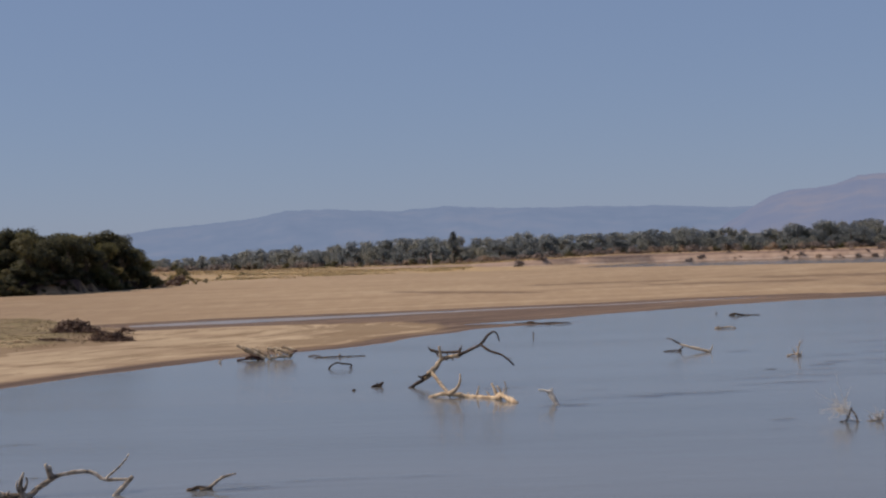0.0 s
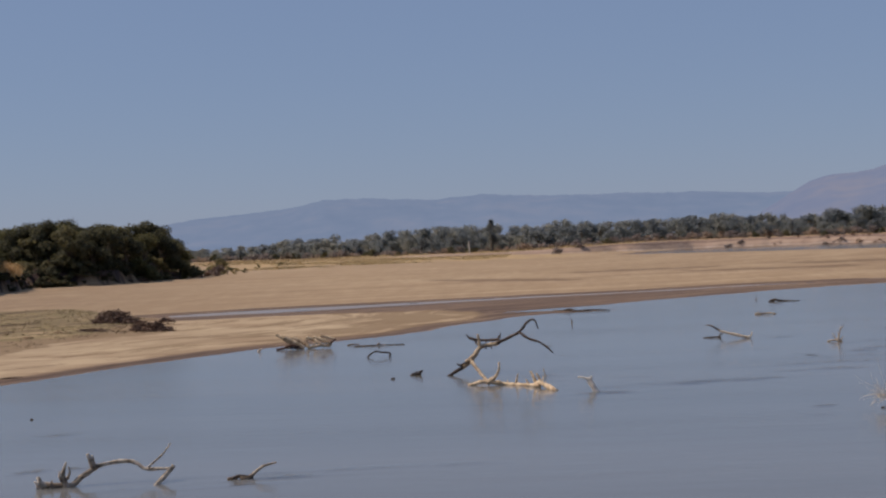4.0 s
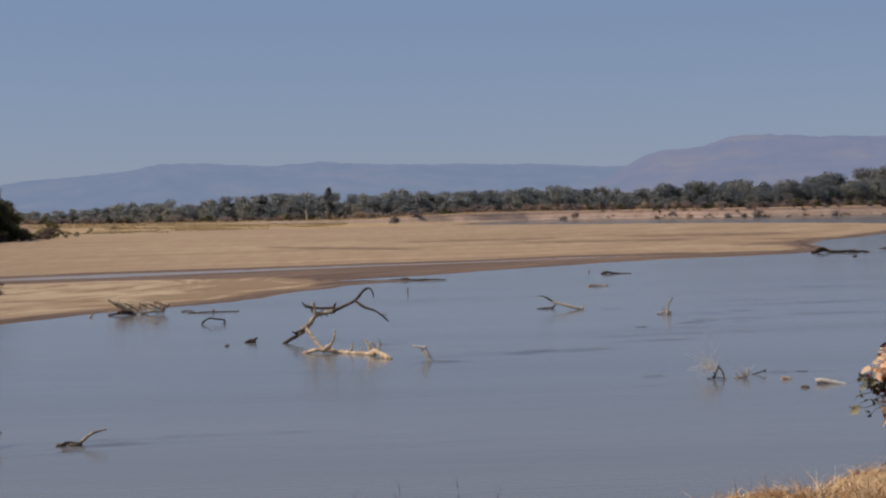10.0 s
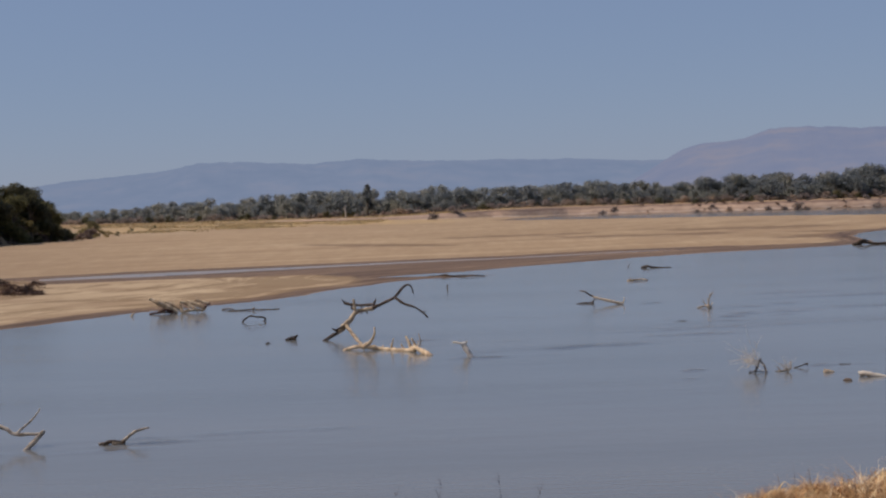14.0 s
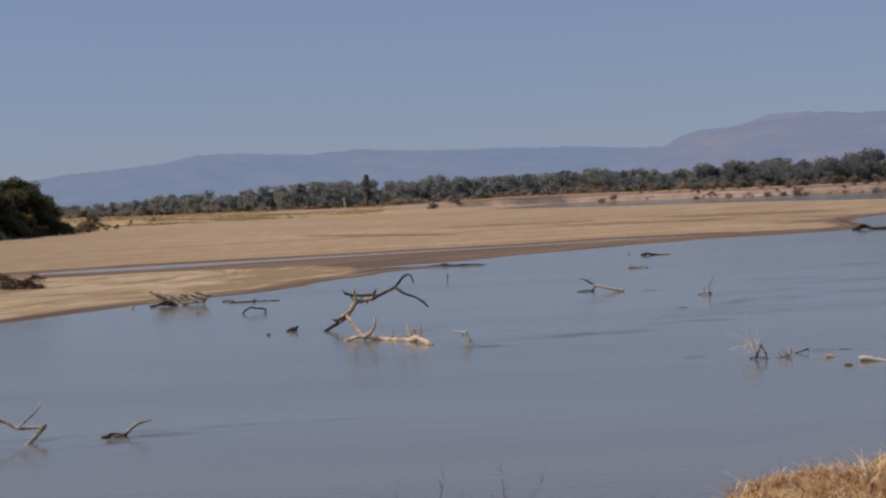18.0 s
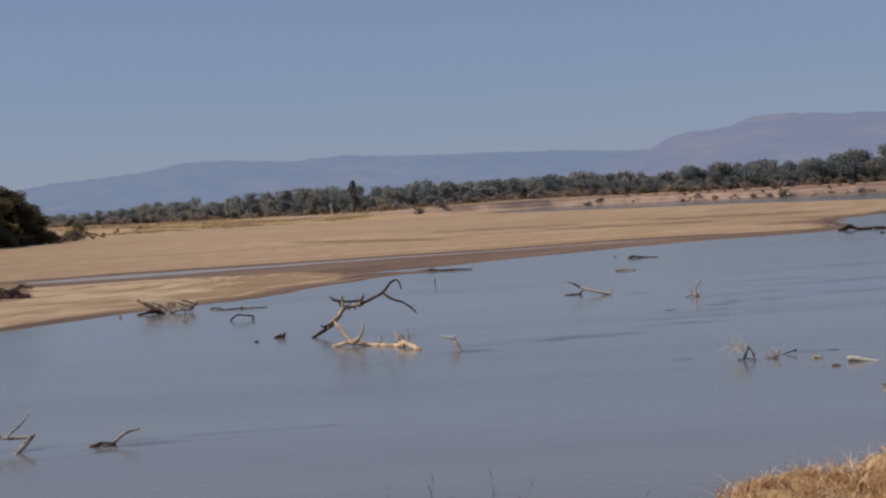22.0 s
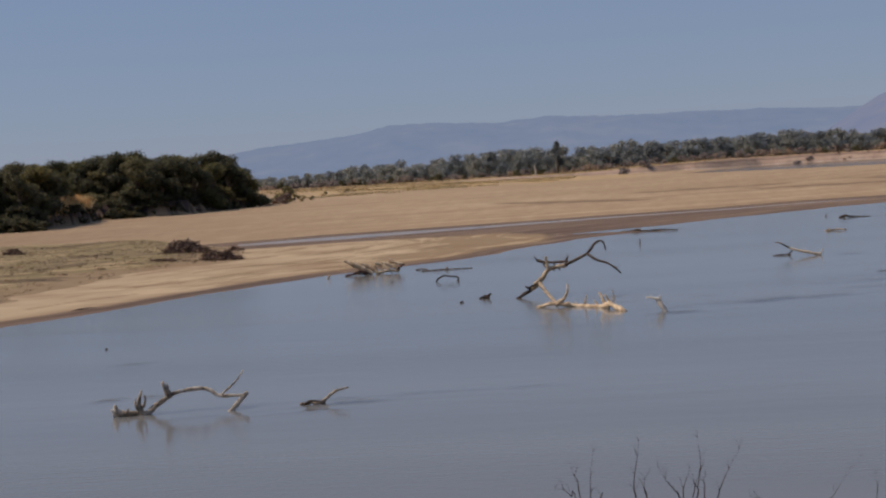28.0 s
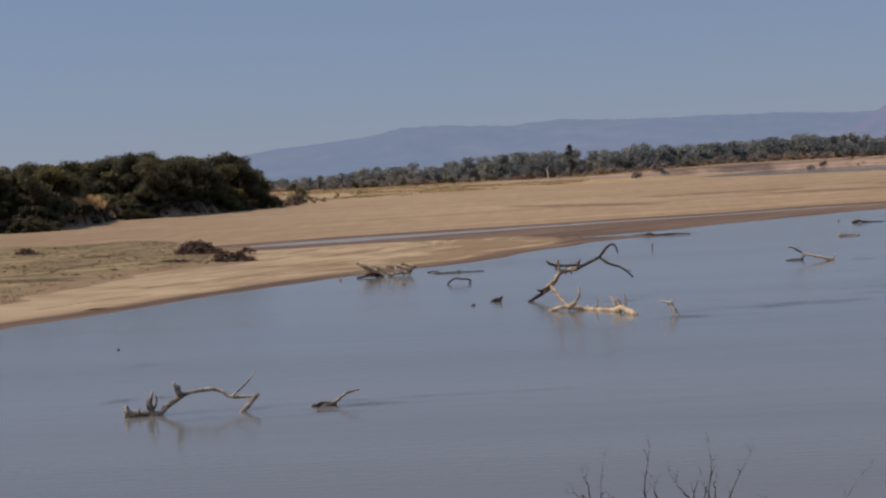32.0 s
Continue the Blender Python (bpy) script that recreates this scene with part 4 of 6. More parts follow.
def twig_spray(parent, base, way, reach, count, seed, material=TANWOOD):
    rng = random.Random(seed)
    bits = []
    for _ in range(count):
        d = Vector(way) + Vector((rng.gauss(0, 0.3), rng.gauss(0, 0.4), rng.gauss(0, 0.26)))
        d = d.normalized() * reach * rng.uniform(0.3, 0.8)
        p = Vector(base) + Vector((rng.gauss(0, 0.06), rng.gauss(0, 0.06), rng.gauss(0, 0.06)))
        line = [p]
        for k in range(5):
            d = d + Vector((rng.gauss(0, 0.36), rng.gauss(0, 0.30), rng.gauss(0, 0.30))) * reach
            line.append(line[-1] + d * 0.2)
        bits.append(tube(line, [0.0085, 0.0075, 0.0065, 0.0055, 0.0045, 0.003], 4, 0.1, rng))
    return tagged(part("twig_spray", mesh_of("twig_spray", *join(*bits), material), parent, "fan of fine pale twigs"), kind="stuff")


driftwood("fallen_tree", -6.2, 77.5, 4.6, [
    ("trunk", 0.115, 0.10, [(0.55, 0.25, 0.36), (0.80, 0.33, 0.52), (1.11, 0.4, 0.80), (1.46, 0.5, 1.28), (1.9, 0.4, 1.42), (2.36, 0.3, 1.48)]),
    # butt in darker wood, standing in for the trunk's shadow side
    ("butt", 0.080, 0.086, [(-0.35, -0.2, -0.25), (-0.09, 0.0, 0.0), (0.35, 0.18, 0.24), (0.69, 0.3, 0.42), (0.90, 0.36, 0.60)]),
    ("knot", 0.13, 0.10, [(0.78, 0.2, 0.58), (0.96, 0.3, 0.76), (1.10, 0.35, 0.92)]), ("stub", 0.06, 0.03, [(0.60, 0.2, 0.40), (0.36, 0.15, 0.52), (0.30, 0.1, 0.58)]),
    ("branch", 0.085, 0.03, [(2.3, 0.3, 1.50), (2.82, 0.2, 1.72), (3.43, 0.1, 2.03), (3.8, 0.2, 2.44), (4.08, 0.3, 2.60), (4.27, 0.35, 2.48), (4.37, 0.4, 2.12)]),
    ("branch", 0.07, 0.035, [(3.40, 0.1, 2.02), (3.84, -0.2, 1.70), (4.3, -0.4, 1.55), (4.67, -0.5, 1.31), (5.0, -0.6, 0.99)]),
    ("branch", 0.075, 0.055, [(0.95, 0.8, 1.77), (1.35, 0.7, 1.67), (2.27, 0.5, 1.66), (2.46, 0.4, 1.84)]),
    ("stub", 0.10, 0.06, [(1.48, 0.5, 1.30), (1.44, 0.45, 1.6), (1.39, 0.4, 1.96)]),
    ("stub", 0.08, 0.05, [(2.36, 0.3, 1.42), (2.42, 0.35, 1.84)]),
    ("stub", 0.05, 0.03, [(2.0, 0.35, 1.40), (2.05, 0.25, 1.24)]),
    ("branch", 0.09, 0.06, [(0.95, 0.35, 0.72), (1.2, -0.6, 0.44), (1.45, -2.6, 0.20), (1.72, -4.4, 0.0), (1.8, -4.8, -0.1)]),
    ("branch", 0.07, 0.04, [(1.0, 0.45, 0.66), (0.7, 0.2, 0.58), (0.45, 0.0, 0.50)]),
    ("splinter", 0.04, 0.015, [(0.98, 0.75, 1.76), (0.86, 0.75, 1.90), (0.84, 0.75, 2.00)]), ("splinter", 0.06, 0.03, [(1.30, 0.6, 1.66), (1.28, 0.55, 1.52), (1.40, 0.5, 1.42)]),
    ("splinter", 0.04, 0.02, [(1.75, 0.5, 1.64), (1.80, 0.45, 1.52), (1.78, 0.4, 1.42)]), ("splinter", 0.03, 0.012, [(2.40, 0.35, 1.75), (2.50, 0.35, 1.92), (2.46, 0.35, 2.02)]),
    ("splinter", 0.03, 0.012, [(4.66, -0.5, 1.32), (4.86, -0.5, 1.30), (4.95, -0.5, 1.36)]),
    ("bark_strip", 0.035, 0.02, [(1.6, 0.45, 1.42), (1.72, 0.3, 1.30), (1.80, 0.3, 1.22)])],
    "leaning fallen tree with forked bare branches in the river", (DRIFTWOOD, DUSKWOOD), "dead tree", seed=1, slim=0.088)
driftwood("sunken_log", -4.0, 71.5, 3.2, [
    ("trunk", 0.075, 0.10, [(-0.95, 0.5, -0.02), (-0.38, 0.3, 0.16), (0.13, 0.1, 0.12), (0.72, 0.0, 0.05), (1.32, -0.5, 0.03), (1.96, -1.3, 0.06), (2.20, -1.9, 0.08)]),
    ("branch", 0.075, 0.035, [(0.1, 0.1, 0.2), (0.30, 0.1, 0.42), (0.45, 0.1, 0.68), (0.47, 0.1, 1.05)]),
    ("branch", 0.06, 0.04, [(-0.15, 0.2, 0.18), (-0.6, 0.3, 0.10), (-1.05, 0.4, -0.05)]),
    ("stub", 0.055, 0.02, [(1.19, -0.3, 0.05), (1.24, -0.3, 0.28), (1.31, -0.3, 0.54)]),
    ("stub", 0.10, 0.035, [(2.13, -1.5, 0.05), (2.0, -1.4, 0.34), (1.84, -1.3, 0.70)]),
    ("stub", 0.08, 0.03, [(2.22, -1.7, 0.10), (2.22, -1.6, 0.36), (2.08, -1.6, 0.62)]),
    ("stub", 0.05, 0.02, [(1.75, -0.9, 0.1), (1.62, -0.9, 0.32)]),
    ("splinter", 0.05, 0.015, [(2.05, -1.4, 0.1), (1.96, -1.4, 0.40), (1.98, -1.4, 0.58)]),
    ("splinter", 0.04, 0.012, [(2.25, -1.8, 0.2), (2.38, -1.8, 0.40), (2.34, -1.8, 0.50)]),
    ("knot", 0.12, 0.08, [(-0.1, 0.15, 0.10), (0.12, 0.1, 0.28), (0.22, 0.05, 0.32)]),
    ("knot", 0.09, 0.06, [(0.2, 0.1, 0.1), (0.42, 0.0, 0.16), (0.58, 0.0, 0.08)]),
    ("root_lump", 0.10, 0.13, [(2.05, -1.4, 0.12), (2.28, -1.9, 0.20), (2.50, -2.6, 0.12), (2.86, -3.5, -0.04)]),
    ("stub", 0.04, 0.02, [(0.85, 0.0, 0.06), (0.80, 0.0, 0.22)])],
    "pale half-sunken log with broken upright stubs", (ROOTWOOD, ROOTWOOD), "log", seed=2)
driftwood("snag", 0.7, 67.4, -0.6, [
    ("trunk", 0.085, 0.115, [(-0.30, 0.1, 0.56), (-0.22, 0.1, 0.46), (-0.10, 0.05, 0.24), (0.10, 0.0, -0.10)]),
    ("stub", 0.055, 0.03, [(-0.26, 0.05, 0.50), (-0.48, 0.05, 0.58), (-0.72, 0.05, 0.60)]), ("stub", 0.05, 0.02, [(-0.22, 0.05, 0.44), (-0.12, 0.05, 0.58), (-0.14, 0.05, 0.66)]),
    ("knot", 0.07, 0.05, [(-0.16, 0.05, 0.34), (-0.02, 0.05, 0.28)])],
    "small bleached branch stump sticking from the water", WHITEWOOD, "driftwood", seed=3)
driftwood("twig", -1.53, 74.7, 0, [("stem", 0.03, 0.02, [(0.0, 0, -0.1), (-0.02, 0, 0.2), (-0.08, 0, 0.42)]), ("stem", 0.025, 0.015, [(-0.03, 0, 0.02), (0.1, 0, 0.1)])],
          "thin twig standing in the river", TANWOOD, "driftwood", seed=4)
driftwood("fallen_branch", -14.6, 43.9, 18.4, [
    ("trunk", 0.092, 0.070, [(-0.86, 0.1, 0.06), (-0.57, 0.05, 0.10), (-0.13, 0.0, 0.04), (0.17, 0.0, 0.08), (0.45, 0.05, 0.29), (0.87, 0.1, 0.54)]),
    ("branch", 0.064, 0.040, [(0.80, 0.1, 0.52), (1.23, 0.15, 0.59), (1.67, 0.1, 0.62), (1.94, 0.0, 0.55), (2.19, -0.1, 0.38), (2.64, -0.2, 0.36), (2.93, -0.25, 0.36)]),
    ("branch", 0.034, 0.018, [(2.25, -0.1, 0.40), (2.45, 0.0, 0.55), (2.66, 0.1, 0.70), (2.84, 0.2, 0.88), (2.94, 0.25, 1.02)]),
    ("branch", 0.058, 0.078, [(2.98, -0.25, 0.42), (2.64, -0.55, 0.14), (2.26, -1.0, -0.16)]),
    ("branch", 0.10, 0.025, [(-0.02, -0.05, -0.04), (-0.12, -0.08, 0.36), (-0.02, -0.05, 0.72)]),
    ("stub", 0.10, 0.045, [(0.76, 0.08, 0.48), (0.66, 0.1, 0.72), (0.58, 0.1, 0.90)]),
    ("stub", 0.10, 0.045, [(-0.70, 0.05, 0.0), (-0.82, 0.05, 0.34)]),
    ("splinter", 0.05, 0.012, [(-0.10, -0.1, 0.1), (-0.22, -0.12, 0.32), (-0.20, -0.12, 0.50)]),
    ("splinter", 0.05, 0.012, [(-0.02, 0.05, 0.2), (0.07, 0.05, 0.42), (0.04, 0.05, 0.58)]),
    ("splinter", 0.06, 0.015, [(-0.5, 0.0, 0.05), (-0.42, -0.1, 0.24)]),
    ("splinter", 0.05, 0.012, [(0.70, 0.08, 0.55), (0.74, 0.08, 0.74), (0.70, 0.08, 0.86)]),
    ("splinter", 0.05, 0.02, [(-0.78, 0.0, 0.1), (-0.92, 0.0, 0.22)])],
    "arched grey-brown dead branch lying in shallow water", (BROWNWOOD, BROWNWOOD), "dead branch", seed=5)
driftwood("branch_end", -9.5, 44.6, 12.0, [
    ("trunk", 0.06, 0.025, [(-0.25, 0.0, 0.0), (0.02, 0.0, 0.06), (0.33, 0.0, 0.29), (0.55, 0.0, 0.37), (0.80, 0.0, 0.42)]),
    ("debris", 0.05, 0.03, [(-0.62, 0.05, 0.0), (-0.3, 0.05, 0.05), (0.12, 0.0, 0.02)]),
    ("debris", 0.035, 0.02, [(-0.5, -0.1, 0.02), (-0.3, -0.1, 0.12), (0.1, -0.05, 0.05)])],
    "short broken branch rising from a clump of debris", (BROWNWOOD, GREYWOOD), "dead branch", seed=6, slim=0.055)
driftwood("branch_hoop", -11.6, 92.2, 7.2, [("stem", 0.052, 0.045, [(-0.67, 0, -0.08), (-0.62, 0, 0.08), (-0.46, 0, 0.22), (-0.18, 0, 0.34), (0.16, 0, 0.27), (0.46, 0, 0.26), (0.68, 0.05, 0.16), (0.62, 0.2, 0.02), (0.5, 0.4, -0.08)]), ("stub", 0.03, 0.02, [(-0.2, 0, 0.33), (-0.24, 0, 0.42)])],
          "dark bowed branch looping out of the water", DARKWOOD, "driftwood", seed=7)
driftwood("floating_pole", -13.1, 102.7, 7.3, [
    ("pole", 0.042, 0.03, [(-1.45, 0, 0.03), (-0.12, 0, 0.05), (1.86, 0.2, 0.03)]),
    ("piece", 0.05, 0.035, [(-1.9, 1.6, 0.02), (-1.5, 1.6, 0.08), (-1.1, 1.6, 0.03)]),
    ("stub", 0.08, 0.04, [(0.12, 0, 0.02), (0.25, 0, 0.22)])],
    "thin dark pole afloat beside the sandbar", GREYWOOD, "driftwood", seed=8)
driftwood("dark_stump", -8.0, 78.4, 5.8, [
    ("body", 0.07, 0.10, [(-0.30, 0, -0.02), (-0.14, 0.1, 0.05), (0.04, 0, 0.07), (0.22, 0, 0.04)]), ("stub", 0.07, 0.05, [(0.04, 0.0, 0.05), (0.16, 0.0, 0.16), (0.30, 0.0, 0.22)]), ("stub", 0.05, 0.03, [(-0.05, 0.0, 0.05), (-0.02, 0.0, 0.22)])],
    "small black wet stump at the water surface", DARKWOOD, "stump", seed=9)
driftwood("dark_stump", -9.0, 76.6, 6.6, [("body", 0.045, 0.04, [(-0.10, 0, -0.03), (0.0, 0, 0.05), (0.10, 0, -0.02)])],
          "tiny black stump tip at the water surface", DARKWOOD, "stump", seed=10)
roots = driftwood("root_mass", -18.1, 102.0, 10.0, [
    ("slab", 0.10, 0.15, [(-1.45, 0.4, 1.02), (-1.05, 0.35, 0.80), (-0.5, 0.2, 0.42), (0.02, 0.0, 0.06)]),
    ("slab", 0.12, 0.12, [(-0.98, 0.1, 0.86), (-0.5, 0.05, 0.62), (0.0, 0.0, 0.32), (0.38, 0.0, 0.08)]),
    ("slab", 0.10, 0.10, [(-0.45, 0.3, 0.76), (-0.05, 0.3, 0.58), (0.40, 0.2, 0.30), (0.72, 0.1, 0.05)]),
    ("slab", 0.10, 0.10, [(0.50, 0.3, 0.76), (0.95, 0.3, 0.56), (1.35, 0.2, 0.32), (1.66, 0.1, 0.10)]),
    ("slab", 0.10, 0.09, [(0.9, 0.4, 0.74), (1.40, 0.35, 0.60), (1.85, 0.3, 0.40), (2.15, 0.2, 0.20)]),
    ("slab", 0.09, 0.08, [(1.4, 0.5, 0.76), (1.95, 0.45, 0.66), (2.36, 0.4, 0.50)]),
    ("root", 0.062, 0.045, [(0.50, 0.0, 0.62), (0.62, 0.0, 0.34), (0.68, 0.0, 0.04)]),
    ("root", 0.062, 0.045, [(1.20, 0.1, 0.72), (1.08, 0.0, 0.42), (1.00, 0.0, 0.05)]),
    ("root", 0.055, 0.038, [(1.80, 0.1, 0.62), (1.90, 0.0, 0.36), (1.96, 0.0, 0.05)]),
    ("root", 0.086, 0.060, [(0.60, 0.1, 0.05), (1.40, 0.1, 0.18), (2.10, 0.1, 0.10)])],
    "uprooted tan root mass stranded at the sandbar edge", ROOTWOOD, "roots", seed=11)
for line, r0, r1, name in (([(-1.46, -0.1, 0.04), (-0.9, -0.1, 0.10), (-0.3, -0.1, 0.10), (0.30, -0.1, 0.03)], 0.065, 0.05, "log"), ([(2.05, 0.1, 0.30), (2.22, 0.1, 0.42), (2.46, 0.1, 0.56)], 0.07, 0.045, "knob"),
                           ([(-0.9, -0.15, 0.16), (-0.4, -0.15, 0.26), (0.1, -0.1, 0.14)], 0.08, 0.05, "root")):
    part(name, mesh_of(name, *tube(line, [r0 + (r1 - r0) * i / (len(line) - 1) for i in range(len(line))], 9, 0.25, random.Random(len(line))), REDWOOD), roots, "wet dark red-brown wood")
twig_spray(roots, (-0.5, 0.1, 0.15), (-0.6, 0.1, 0.55), 1.2, 22, 93, ROOTWOOD)
twig_spray(roots, (0.9, 0.1, 0.1), (-0.3, 0.1, 0.5), 0.8, 24, 94)
twig_spray(roots, (1.9, 0.2, 0.2), (-0.6, 0.1, 0.45), 0.9, 24, 95)
driftwood("dark_stump", -20.4, 100.6, 10.0, [("body", 0.09, 0.05, [(-0.10, 0, -0.05), (0.0, 0, 0.10), (0.12, 0, 0.20)])], "short stub standing near the sand edge", TANWOOD, "stump", seed=12)
driftwood("stranded_branch", 9.5, 97.8, -5.6, [
    ("trunk", 0.055, 0.10, [(-0.75, 0.1, 0.52), (-0.45, 0.05, 0.42), (0.32, 0, 0.22), (1.16, 0, 0.02)]),
    ("tip", 0.032, 0.06, [(-1.55, 0.3, 0.86), (-1.30, 0.2, 0.86), (-0.95, 0.2, 0.66), (-0.70, 0.1, 0.50)]),
    ("stub", 0.05, 0.02, [(1.07, 0, 0.02), (1.20, 0, 0.26), (1.22, 0, 0.42)]), ("stub", 0.05, 0.03, [(0.2, 0, 0.22), (0.24, 0, 0.34)])],
    "pale branch with a raised dark tip in the river", (TANWOOD, DUSKWOOD), "dead branch", seed=13, slim=0.04)
driftwood("dark_stick", 8.6, 99.2, -5.0, [("stick", 0.035, 0.06, [(-0.75, 0, 0.0), (-0.30, 0, 0.05), (0.15, 0, 0.06), (0.38, 0, 0.02)]), ("stub", 0.06, 0.03, [(0.22, 0, 0.04), (0.36, 0, 0.20), (0.50, 0, 0.26)])],
          "dark broken stick afloat beside a pale branch", DUSKWOOD, "driftwood", seed=44)
driftwood("upright_snag", 15.0, 92.2, -9.1, [
    ("stem", 0.055, 0.022, [(0.0, 0, -0.1), (0.04, 0, 0.35), (0.10, 0, 0.62), (0.14, 0, 0.86)]),
    ("branch", 0.040, 0.018, [(-0.02, 0, 0.05), (-0.20, 0.1, 0.24), (-0.30, 0.1, 0.48)]),
    ("branch", 0.022, 0.015, [(0.12, 0, 0.66), (0.26, 0, 0.84), (0.32, 0, 1.02)]),
    ("debris", 0.05, 0.04, [(-0.62, 0, 0.02), (-0.2, 0, 0.10), (0.22, 0, 0.03)]),
    ("stub", 0.04, 0.02, [(0.0, 0, 0.05), (0.18, 0, 0.16), (0.26, 0, 0.30)]), ("stub", 0.03, 0.02, [(0.05, 0, 0.42), (-0.06, 0, 0.56)]), ("knot", 0.10, 0.06, [(-0.02, 0, 0.02), (0.03, 0, 0.22)])],
    "upright forked snag caught in the current", (TANWOOD, GREYWOOD), "snag", seed=14, slim=0.03)
driftwood("sunken_branch", 14.8, 125.2, -6.7, [
    ("trunk", 0.065, 0.05, [(-0.80, 0, 0.02), (-0.15, 0, 0.08), (0.45, 0, 0.10), (0.85, 0, 0.02)]), ("stub", 0.05, 0.03, [(-0.62, 0, 0.05), (-0.45, 0, 0.26)])],
    "pale sunken branch barely above the water", (DRIFTWOOD, DRIFTWOOD), "driftwood", seed=15)
driftwood("twig", 17.1, 151.4, -6.4, [("stem", 0.05, 0.03, [(-0.1, 0, -0.05), (0.0, 0, 0.14), (0.16, 0, 0.20)])], "small twig end showing above the river", GREYWOOD, "driftwood", seed=45)
driftwood("dark_stick", 12.1, 83.0, -8.3, [("stick", 0.014, 0.010, [(-0.34, 0, -0.01), (-0.08, 0, 0.012), (0.15, 0, 0.008), (0.36, 0.2, -0.008)])], "black sunken stick parting the current", DARKWOOD, "driftwood", seed=46)
driftwood("dark_stick", -15.1, 93.5, 9.2, [("stick", 0.03, 0.02, [(-0.12, 0, -0.01), (0.0, 0, 0.05), (0.10, 0, 0.0)])], "tiny dark stick tip near the sandbar", GREYWOOD, "driftwood", seed=47)
driftwood("flat_debris", 0.5, 141.6, -18.0, [("piece", 0.08, 0.05, [(-2.6, 0, 0.0), (-1.2, 0.05, 0.06), (0.2, 0, 0.02)]), ("piece", 0.07, 0.04, [(0.0, 0.2, 0.02), (1.2, 0.25, 0.06), (2.6, 0.3, 0.0)]), ("clod", 0.12, 0.08, [(-1.6, 0.2, 0.0), (-1.2, 0.2, 0.14), (-0.7, 0.2, 0.02)])],
          "dark line of drift lying along the sand spit", DARKWOOD, "debris", "flotsam on the sandbar", 48, 0.05)
# a hippo's head and back in mid river, built as a log
driftwood("dark_shape", 19.2, 147.3, -7.4, [
    ("log", 0.13, 0.05, [(-1.4, 0, 0.0), (-0.9, 0, 0.16), (-0.4, 0, 0.10), (0.3, 0, 0.03), (1.4, 0, 0.01)]), ("knob", 0.12, 0.08, [(-1.0, 0, 0.05), (-0.72, 0, 0.28)])],
    "dark hippo shape in mid river, built as a log", DARKWOOD, "log", seed=16)
# hippos lying off the sandbar tip, built as one knobbed log
driftwood("dark_shape", 50.6, 193.6, -14.3, [
    ("log", 0.20, 0.12, [(-1.2, 0, -0.05), (-0.3, 0, 0.20), (0.5, 0, 0.28), (1.2, 0, 0.08), (2.3, 0, 0.06), (3.2, 0, 0.16), (4.1, 0, 0.06), (5.0, 0, 0.10), (5.8, 0, -0.08)]),
    ("knob", 0.28, 0.15, [(-0.5, 0, 0.1), (0.1, 0, 0.52), (0.8, 0, 0.2)]), ("knob", 0.24, 0.14, [(3.2, 0, -0.05), (3.9, 0, 0.16), (4.6, 0, -0.05)])],
    "long dark hippo shape beside the sandbar tip, built as a log", DARKWOOD, "log", seed=17, ground_z=0.06)
driftwood("dark_shape", 62.3, 204.1, -17.0, [("log", 0.16, 0.12, [(-1.4, 0, -0.08), (0.0, 0, 0.06), (1.45, 0, -0.06)])], "low dark shape floating off the sandbar tip", DARKWOOD, "log", seed=18)
driftwood("dark_stump", 50.5, 178.5, -15.0, [("body", 0.13, 0.09, [(-0.3, 0, -0.05), (0.05, 0, 0.1), (0.35, 0, -0.04)])], "dark stump tip in mid river", DARKWOOD, "stump", seed=19)
snag = driftwood("twig_snag", 11.4, 57.6, -11.2, [
    ("stem", 0.024, 0.034, [(-0.40, 0, 0.08), (-0.30, 0, 0.14), (-0.20, 0, 0.42), (-0.10, 0, 0.36), (0.0, -0.1, 0.18), (0.03, -0.15, -0.1)]),
    ("stub", 0.04, 0.02, [(-0.22, 0, 0.42), (-0.14, 0, 0.54)]),
    ("stub", 0.03, 0.015, [(-0.30, 0, 0.16), (-0.38, 0, 0.26)]),
    ("stub", 0.03, 0.02, [(-0.32, 0, 0.12), (-0.36, 0, 0.0)]),
    ("debris", 0.022, 0.014, [(-0.60, 0, 0.02), (-0.3, 0, 0.05), (0.08, 0, 0.03)])],
    "bent dark snag trailing fine pale twigs", DUSKWOOD, "snag", seed=20, slim=0.02)
twig_spray(snag, (-0.28, 0.0, 0.40), (-0.95, 0.1, 0.30), 0.95, 26, 91, WHITEWOOD)
twig_spray(snag, (-0.55, 0.0, 0.42), (-0.9, 0.1, 0.15), 0.60, 22, 93, WHITEWOOD)
snag = driftwood("twig_snag", 12.35, 57.8, -12.0, [
    ("stem", 0.028, 0.022, [(-0.55, 0, 0.0), (-0.25, 0, 0.03), (0.0, 0, 0.08), (0.03, 0, 0.36)]),
    ("branch", 0.02, 0.012, [(-0.35, 0, 0.03), (-0.48, 0, 0.22)]), ("branch", 0.018, 0.010, [(-0.12, 0, 0.06), (-0.18, 0, 0.32)])],
    "low twiggy snag with an upright stub", BROWNWOOD, "snag", seed=21)
twig_spray(snag, (-0.15, 0.0, 0.08), (0.0, 0.1, 0.8), 0.40, 22, 92, WHITEWOOD)
